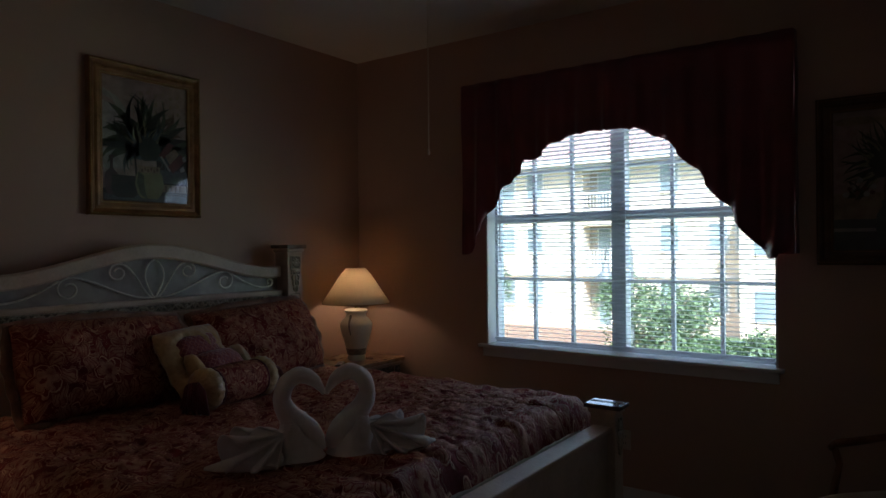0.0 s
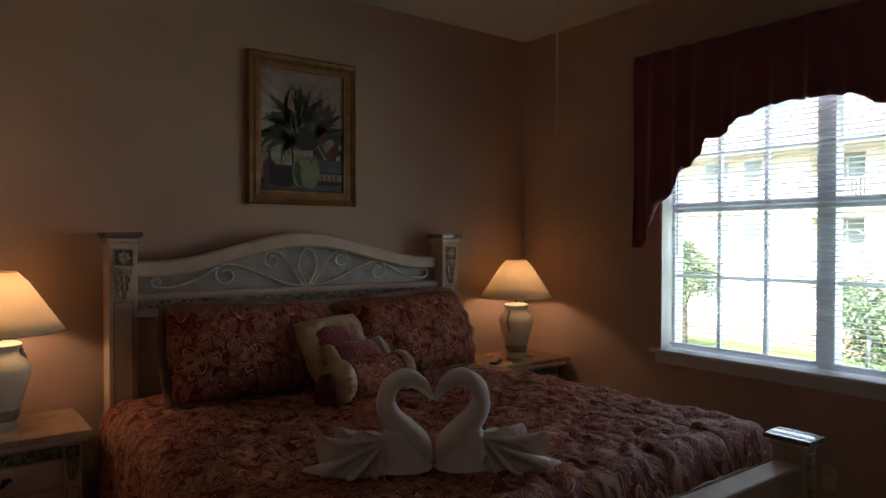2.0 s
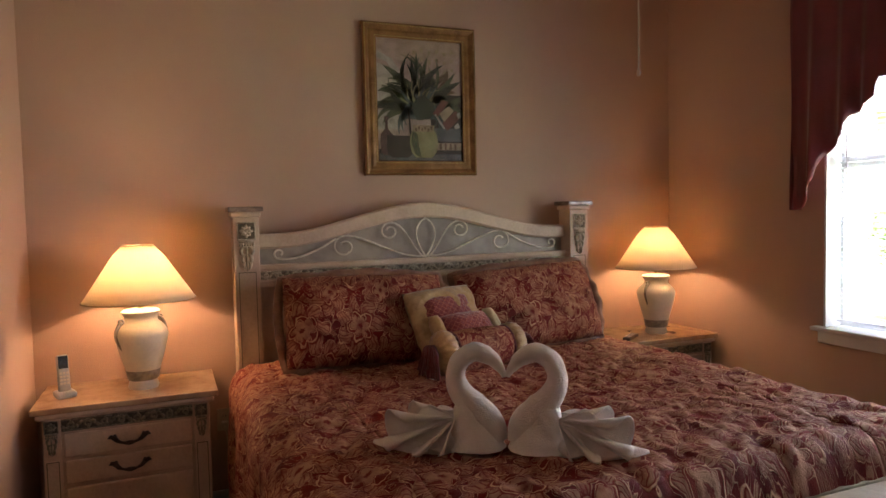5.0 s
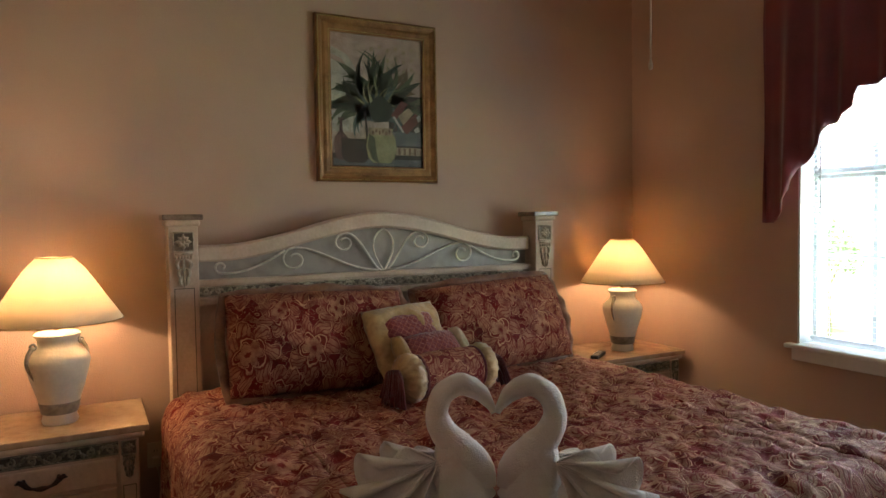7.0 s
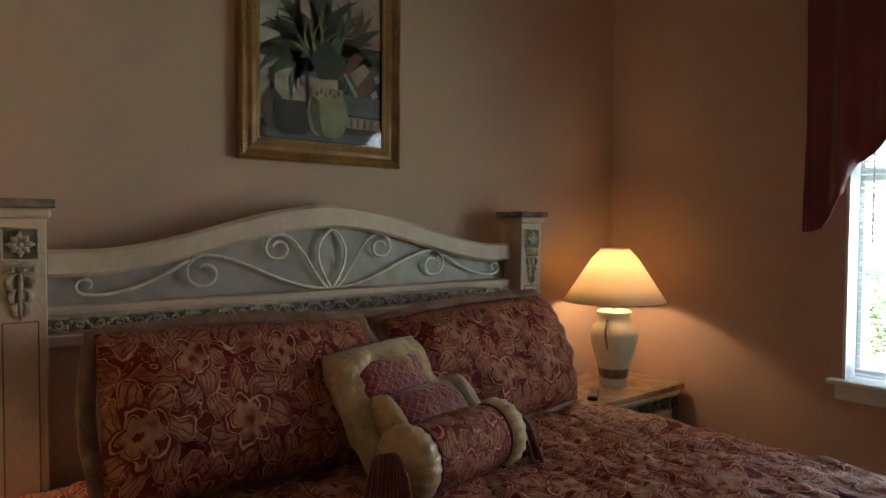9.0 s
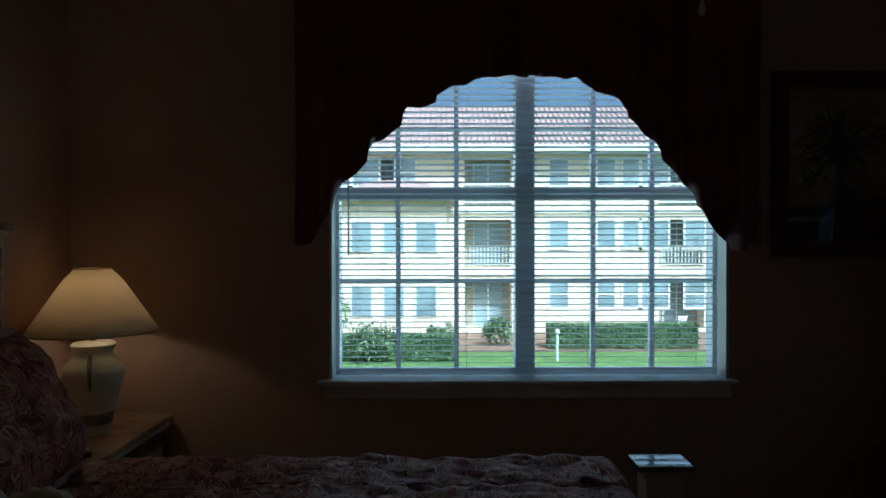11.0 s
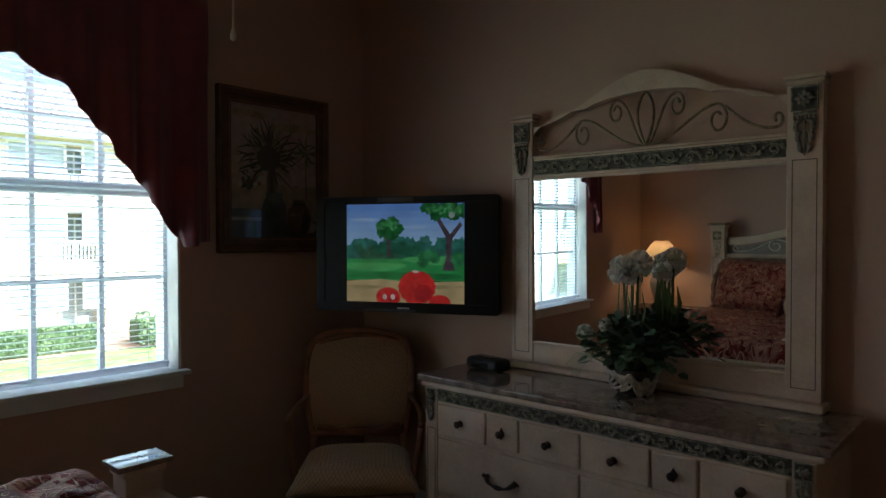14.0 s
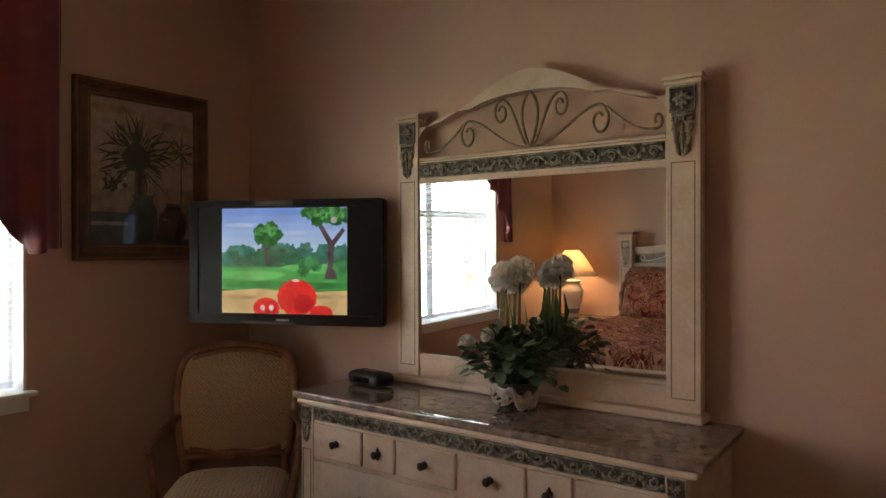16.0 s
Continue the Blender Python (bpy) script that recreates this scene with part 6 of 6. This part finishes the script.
# ---- outside ----
GZ = -2.75
STUCCO = material("cream_stucco", (0.76, 0.67, 0.53), 0.85, second=(0.69, 0.59, 0.45), scale=0.6, fine=6, bump=0.01)
STUCCO2 = material("white_stucco", (0.80, 0.78, 0.72), 0.85, scale=0.7, amount=0.1, fine=6, bump=0.01)
TILE = material("terracotta_tile", (0.40, 0.275, 0.25), 0.8, second=(0.33, 0.215, 0.195), scale=2, fine=14, bump=0.02)
GRASS = material("lawn_grass", (0.12, 0.20, 0.045), 0.9, second=(0.075, 0.14, 0.03), scale=0.8, fine=30, bump=0.05)
HEDGE = material("hedge_leaf", (0.06, 0.12, 0.035), 0.7, second=(0.025, 0.06, 0.018), scale=3, fine=12, bump=0.03, per_object=0.2)
PAVE = material("brown_mulch", (0.24, 0.15, 0.10), 0.9, scale=1.5, fine=25, bump=0.01)
FARGLASS = material("far_window_glass", (0.34, 0.42, 0.45), 0.12, scale=0.4, amount=0.5, bump=0.0)
# darkened stucco tone: the shade inside the balcony recesses is in the colour
SHADOWROOM = material("shaded_recess_wall", (0.42, 0.38, 0.30), 0.85, bump=0.0)
BARK = material("bark", (0.16, 0.12, 0.09), 0.9, scale=8, fine=40, bump=0.02)
METAL = material("painted_metal", (0.25, 0.27, 0.27), 0.5, 0.3, bump=0.0)

bm = bmesh.new()
bmesh.ops.create_grid(bm, x_segments=40, y_segments=40, size=400)
bmesh.ops.translate(bm, verts=bm.verts, vec=(0, 380, GZ))
structure("ground", bm, GRASS, "green lawn around the buildings", "ground")
structure("mulch_bed", boxes((-70, 60, 29.0, 34.4, GZ, GZ + 0.04)), PAVE, "brown mulch planting bed along the building", "planting bed")


def storeys():
    return ((-2.55, -0.25), (0.35, 2.55), (3.25, 5.45))


def apartment(m, width, label, bays, depth=12.0, top=5.95, colour=None):
    """A three-storey block: its front along x at y = 0; bays: (x, kind)."""
    ob = thing("apartment_building", m, label, "building")
    colour = colour or STUCCO
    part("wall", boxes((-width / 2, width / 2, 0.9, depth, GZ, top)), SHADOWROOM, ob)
    cuts = sorted((x, w) for x, kind, w in bays if kind == "balcony")
    last = -width / 2
    for x, w in cuts + [(width / 2 + 50, 100)]:
        if x - w / 2 > last: part("facade", boxes((last, min(x - w / 2, width / 2), 0, 0.9, GZ, top)), colour, ob)
        last = x + w / 2
    for x, w in cuts:
        zs = [GZ] + [z for a, b in storeys() for z in (a + 0.02, b)] + [top]
        for a, b in zip(zs[0::2], zs[1::2]): part("spandrel", boxes((x - w / 2, x + w / 2, 0.0, 0.9, a, b)), colour, ob)
        for k, (a, b) in enumerate(storeys()):
            part("sliding_door", boxes((x - w * 0.28, x + w * 0.36, 0.86, 0.898, a + 0.05, b - 0.15)), FARGLASS, ob)
            part("door_frame", boxes((x + 0.02, x + 0.09, 0.83, 0.858, a + 0.05, b - 0.15), (x - w * 0.30, x - w * 0.28, 0.83, 0.858, a + 0.05, b - 0.15)), STUCCO2, ob)
            if k:
                bm = boxes((x - w / 2, x + w / 2, -0.06, -0.01, a + 0.92, a + 1.0), (x - w / 2, x + w / 2, -0.06, -0.01, a + 0.08, a + 0.14))
                for i in range(13): box(bm, x - w / 2 + w * (i + 0.5) / 13 - 0.025, x - w / 2 + w * (i + 0.5) / 13 + 0.025, -0.05, -0.02, a + 0.14, a + 0.92)
                part("balcony_rail", bm, STUCCO2, ob)
    for x, kind, w in bays:
        if kind != "window": continue
        for a, b in storeys():
            win = part("window_frame", boxes((x - w / 2 - 0.09, x + w / 2 + 0.09, -0.05, -0.003, b - 1.40, b - 1.30), (x - w / 2 - 0.09, x + w / 2 + 0.09, -0.05, -0.003, b - 0.05, b + 0.05), (x - w / 2 - 0.09, x - w / 2, -0.05, -0.003, b - 1.30, b - 0.05), (x + w / 2, x + w / 2 + 0.09, -0.05, -0.003, b - 1.30, b - 0.05), (x - w / 2, x + w / 2, -0.045, -0.003, b - 0.72, b - 0.66)), STUCCO2, ob)
            part("pane", boxes((x - w / 2, x + w / 2, -0.02, -0.004, b - 1.30, b - 0.05)), FARGLASS, win)
    for z in (0.05, 2.95): part("string_course", boxes((-width / 2, width / 2, -0.07, -0.002, z - 0.09, z + 0.09)), STUCCO2, ob)
    bm = bmesh.new()
    e = 0.7
    c = [bm.verts.new(p) for p in ((-width / 2 - e, -e, top), (width / 2 + e, -e, top), (width / 2 + e, depth + e, top), (-width / 2 - e, depth + e, top))]
    r = [bm.verts.new(p) for p in ((-width / 2 + depth / 2, depth / 2, top + 3.1), (width / 2 - depth / 2, depth / 2, top + 3.1))]
    for f in ((c[0], c[1], r[1], r[0]), (c[1], c[2], r[1]), (c[2], c[3], r[0], r[1]), (c[3], c[0], r[0])): bm.faces.new(f)
    bm.faces.new(c[::-1])
    roof = part("roof", bm, TILE, ob, "red terracotta tile roof")
    bm = bmesh.new()
    for i in range(int(width / 0.28)):
        x = -width / 2 - e + 0.28 * (i + 0.5)
        k = min(1.0, (x + width / 2 + e) / (depth / 2 + e), (width / 2 + e - x) / (depth / 2 + e))
        tube(bm, [(x, -e, top + 0.03), (x, -e + k * (depth / 2 + e), top + 0.03 + k * 3.1)], 0.05, 5)
    part("tile_rolls", bm, TILE, roof)
    part("fascia", boxes((-width / 2 - e, width / 2 + e, -e - 0.02, -e + 0.03, top - 0.28, top + 0.02)), STUCCO2, ob)
    return ob


unit = [(-4.5, "window", 1.3), (-2.6, "window", 0.9), (1.25, "balcony", 2.2), (4.55, "window", 0.85), (6.75, "window", 0.8), (7.95, "window", 0.8), (10.3, "balcony", 2.1)]
bays = [(x + dx, kind, w) for dx in (-13.5, 0.0, 13.5) for x, kind, w in unit]
apartment(pose(0, 34.5, 0), 46.0, "cream three-storey apartment building with balconies and red roof", [(x, k, w) for x, k, w in bays if abs(x) < 22])
apartment(pose(-23.5, 24.0, 0, 0, 0, 74), 20.0, "yellow three-storey apartment building with recessed balconies across the lawn", [(-7, "window", 1.2), (-4, "balcony", 2.0), (-0.5, "window", 1.2), (3, "balcony", 2.0), (6.5, "window", 1.2)])
bm = boxes((-8.6, -3.9, 0, 2.2, GZ, 3.3))
bay = thing("apartment_bay", pose(3.2, 32.3, 0), "two-storey cream bay with hipped red roof on the apartment building", "building")
part("wall", bm, STUCCO, bay)
bm = bmesh.new()
c = [bm.verts.new(p) for p in ((-9.0, -0.4, 3.3), (-3.5, -0.4, 3.3), (-3.5, 2.2, 3.3), (-9.0, 2.2, 3.3))]
r = [bm.verts.new(p) for p in ((-7.4, 2.2, 4.4), (-5.1, 2.2, 4.4))]
for f in ((c[0], c[1], r[1], r[0]), (c[1], c[2], r[1]), (c[3], c[0], r[0]), (c[2], c[3], r[0], r[1]), c[::-1]): bm.faces.new(f)
part("roof", bm, TILE, bay, "red terracotta roof")
for x in (-7.6, -6.2, -4.8):
    for zz in (-0.4, 2.4):
        win = part("window_frame", boxes((x - 0.5, x + 0.5, -0.04, -0.003, zz - 1.35, zz + 0.08)), STUCCO2, bay)
        part("pane", boxes((x - 0.42, x + 0.42, -0.05, -0.041, zz - 1.27, zz)), FARGLASS, win)


def foliage(name, centre, spread, count, size, mat, parent, seed, low=0.0):
    """Many small bent leaf clumps filling an uneven crown."""
    rg = random.Random(seed)
    verts, faces = [], []
    lobes = [(Vector((rg.uniform(-0.6, 0.6) * spread[0], rg.uniform(-0.6, 0.6) * spread[1], rg.uniform(-0.55, 0.6) * spread[2])), rg.uniform(0.35, 0.6)) for _ in range(14)]
    for _ in range(count):
        c, r = rg.choice(lobes)
        d = Vector((rg.gauss(0, 1), rg.gauss(0, 1), rg.gauss(0, 1))).normalized() * r * rg.uniform(0.5, 1.0)
        p = Vector(centre) + c + Vector((d.x * spread[0], d.y * spread[1], d.z * spread[2]))
        p.z = max(p.z, low)
        a, b = Vector((rg.gauss(0, 1), rg.gauss(0, 1), rg.gauss(0, 1))).normalized(), Vector((rg.gauss(0, 1), rg.gauss(0, 1), rg.gauss(0, 1))).normalized()
        s = size * rg.uniform(0.6, 1.3)
        i = len(verts)
        verts += [p - a * s, p + b * s * 0.45, p + a * s, p - b * s * 0.45]
        faces.append((i, i + 1, i + 2, i + 3))
    me = bpy.data.meshes.new(name)
    me.from_pydata([tuple(v) for v in verts], [], faces)
    me.materials.append(mat)
    ob = new(name, me)
    ob.parent = parent
    return ob


LEAVES = material("tree_leaves", (0.15, 0.21, 0.10), 0.6, second=(0.08, 0.125, 0.05), scale=1.5, fine=9, bump=0.0)
for (x, y, h, rx, rz, seed, label) in ((-5.0, 20.0, 3.5, 1.85, 1.45, 3, "broad leafy tree on the lawn by the path"), (-14.0, 25.5, 5.4, 1.2, 1.6, 12, "slender leafy tree beside the yellow building")):
    tree = thing("tree", pose(x, y, GZ), label, "tree", "trees on the lawn")
    bm = bmesh.new()
    tube(bm, [(0, 0, 0), (0.05, 0, h * 0.25), (-0.05, 0.05, h * 0.55)], [0.14, 0.11, 0.08], 9)
    for k in range(7):
        a = k * 2.4
        tube(bm, [(-0.02, 0.02, h * (0.3 + 0.035 * k)), (0.4 * rx * math.cos(a), 0.4 * rx * math.sin(a), h * (0.5 + 0.03 * k)), (0.75 * rx * math.cos(a), 0.75 * rx * math.sin(a), h * (0.6 + 0.05 * k))], [0.06, 0.035, 0.012], 6)
    part("trunk", bm, BARK, tree, smooth=True)
    foliage("crown", (0, 0, h * 0.62), (rx, rx, rz), 7000, 0.075, LEAVES, tree, seed, 0.3)
for (x0h, x1h, y, hh, seed) in ((3.3, 9.2, 30.0, 1.0, 1), (-6.5, -0.4, 27.5, 0.95, 2), (10.6, 18.5, 30.0, 1.0, 5)):
    hedge = tagged(thing("hedge", pose((x0h + x1h) / 2, y, GZ), "clipped green hedge before the apartment building", "hedge", "hedges before the building"))
    L = x1h - x0h
    part("core", boxes((-L / 2, L / 2, -0.5, 0.5, 0, hh - 0.08), bevel=0.08), HEDGE, hedge)
    rg = random.Random(seed)
    verts, faces = [], []
    for _ in range(int(L * 900)):
        p = Vector((rg.uniform(-L / 2, L / 2), rg.choice((-0.52, rg.uniform(-0.5, 0.5))), 0))
        p.z = rg.uniform(0.05, hh) if p.y < -0.51 else hh - 0.06
        a, b = [Vector((rg.gauss(0, 1), rg.gauss(0, 1), rg.gauss(0, 1))).normalized() for _ in range(2)]
        i = len(verts)
        verts += [tuple(p - a * 0.06), tuple(p + b * 0.035), tuple(p + a * 0.06), tuple(p - b * 0.035)]
        faces.append((i, i + 1, i + 2, i + 3))
    me = bpy.data.meshes.new("leaf_skin")
    me.from_pydata(verts, [], faces)
    me.materials.append(LEAVES)
    new("leaf_skin", me).parent = hedge
for (x, y, r, seed) in ((-3.4, 27.0, 0.8, 4), (1.4, 30.5, 0.7, 6), (11.0, 29.0, 0.9, 9), (-1.0, 29.6, 0.6, 14)):
    shrub = thing("shrub", pose(x, y, GZ), "small loose green shrub at the building", "shrub", "shrubs at the building")
    foliage("crown", (0, 0, r * 0.8), (r, r, r), 900, 0.10, LEAVES, shrub, seed, 0.02)
post = thing("street_lamp", pose(-5.15, 18.9, GZ), "dark metal street lamp with a hooked bracket and bell shade", "street lamp")
bm = bmesh.new()
tube(bm, [(0, 0, 0), (0, 0, 0.6), (0, 0, 4.1)] + [(-0.35 + 0.35 * math.cos(a), 0, 4.1 + 0.4 * math.sin(a)) for a in [math.pi * k / 8 for k in range(1, 9)]] + [(-0.7, 0, 3.85)], [0.09, 0.06, 0.045] + [0.03] * 9, 8)
part("pole", bm, METAL, post, smooth=True)
part("bell_shade", lathe([(0.03, 3.9), (0.07, 3.85), (0.12, 3.6), (0.33, 3.4), (0.32, 3.37), (0.03, 3.45)], 18, (-0.7, 0, 0)), METAL, post, smooth=True)
for x in (3.2,):
    bollard = thing("path_light", pose(x, 26.5 + x * 0.2, GZ), "white path light post on the lawn", "path light", "path lights")
    part("post", lathe([(0.0001, 0), (0.05, 0), (0.05, 0.95), (0.09, 0.97), (0.07, 1.12), (0.0001, 1.15)], 10), STUCCO2, bollard)
patio = thing("patio_chair", pose(9.5, 32.6, GZ + 0.04, 0, 0, 200), "white plastic patio chair outside the apartment building", "chair")
part("seat", boxes((-0.25, 0.25, -0.25, 0.25, 0.40, 0.44), bevel=0.012), STUCCO2, patio)
for k in range(5):
    part("back_slat", boxes((-0.21 + 0.095 * k, -0.155 + 0.095 * k, 0.23, 0.26, 0.44, 0.92), bevel=0.008), STUCCO2, patio)
part("top_rail", boxes((-0.25, 0.25, 0.225, 0.265, 0.90, 0.97), bevel=0.012), STUCCO2, patio)
for sx in (-1, 1):
    part("armrest", boxes((sx * 0.27 - 0.03, sx * 0.27 + 0.03, -0.24, 0.26, 0.62, 0.65), bevel=0.008), STUCCO2, patio)
    for sy in (-1, 1):
        part("leg", tube(bmesh.new(), [(sx * 0.28, sy * 0.27, 0.0), (sx * 0.25, sy * 0.22, 0.63)], [0.022, 0.028], 8), STUCCO2, patio)
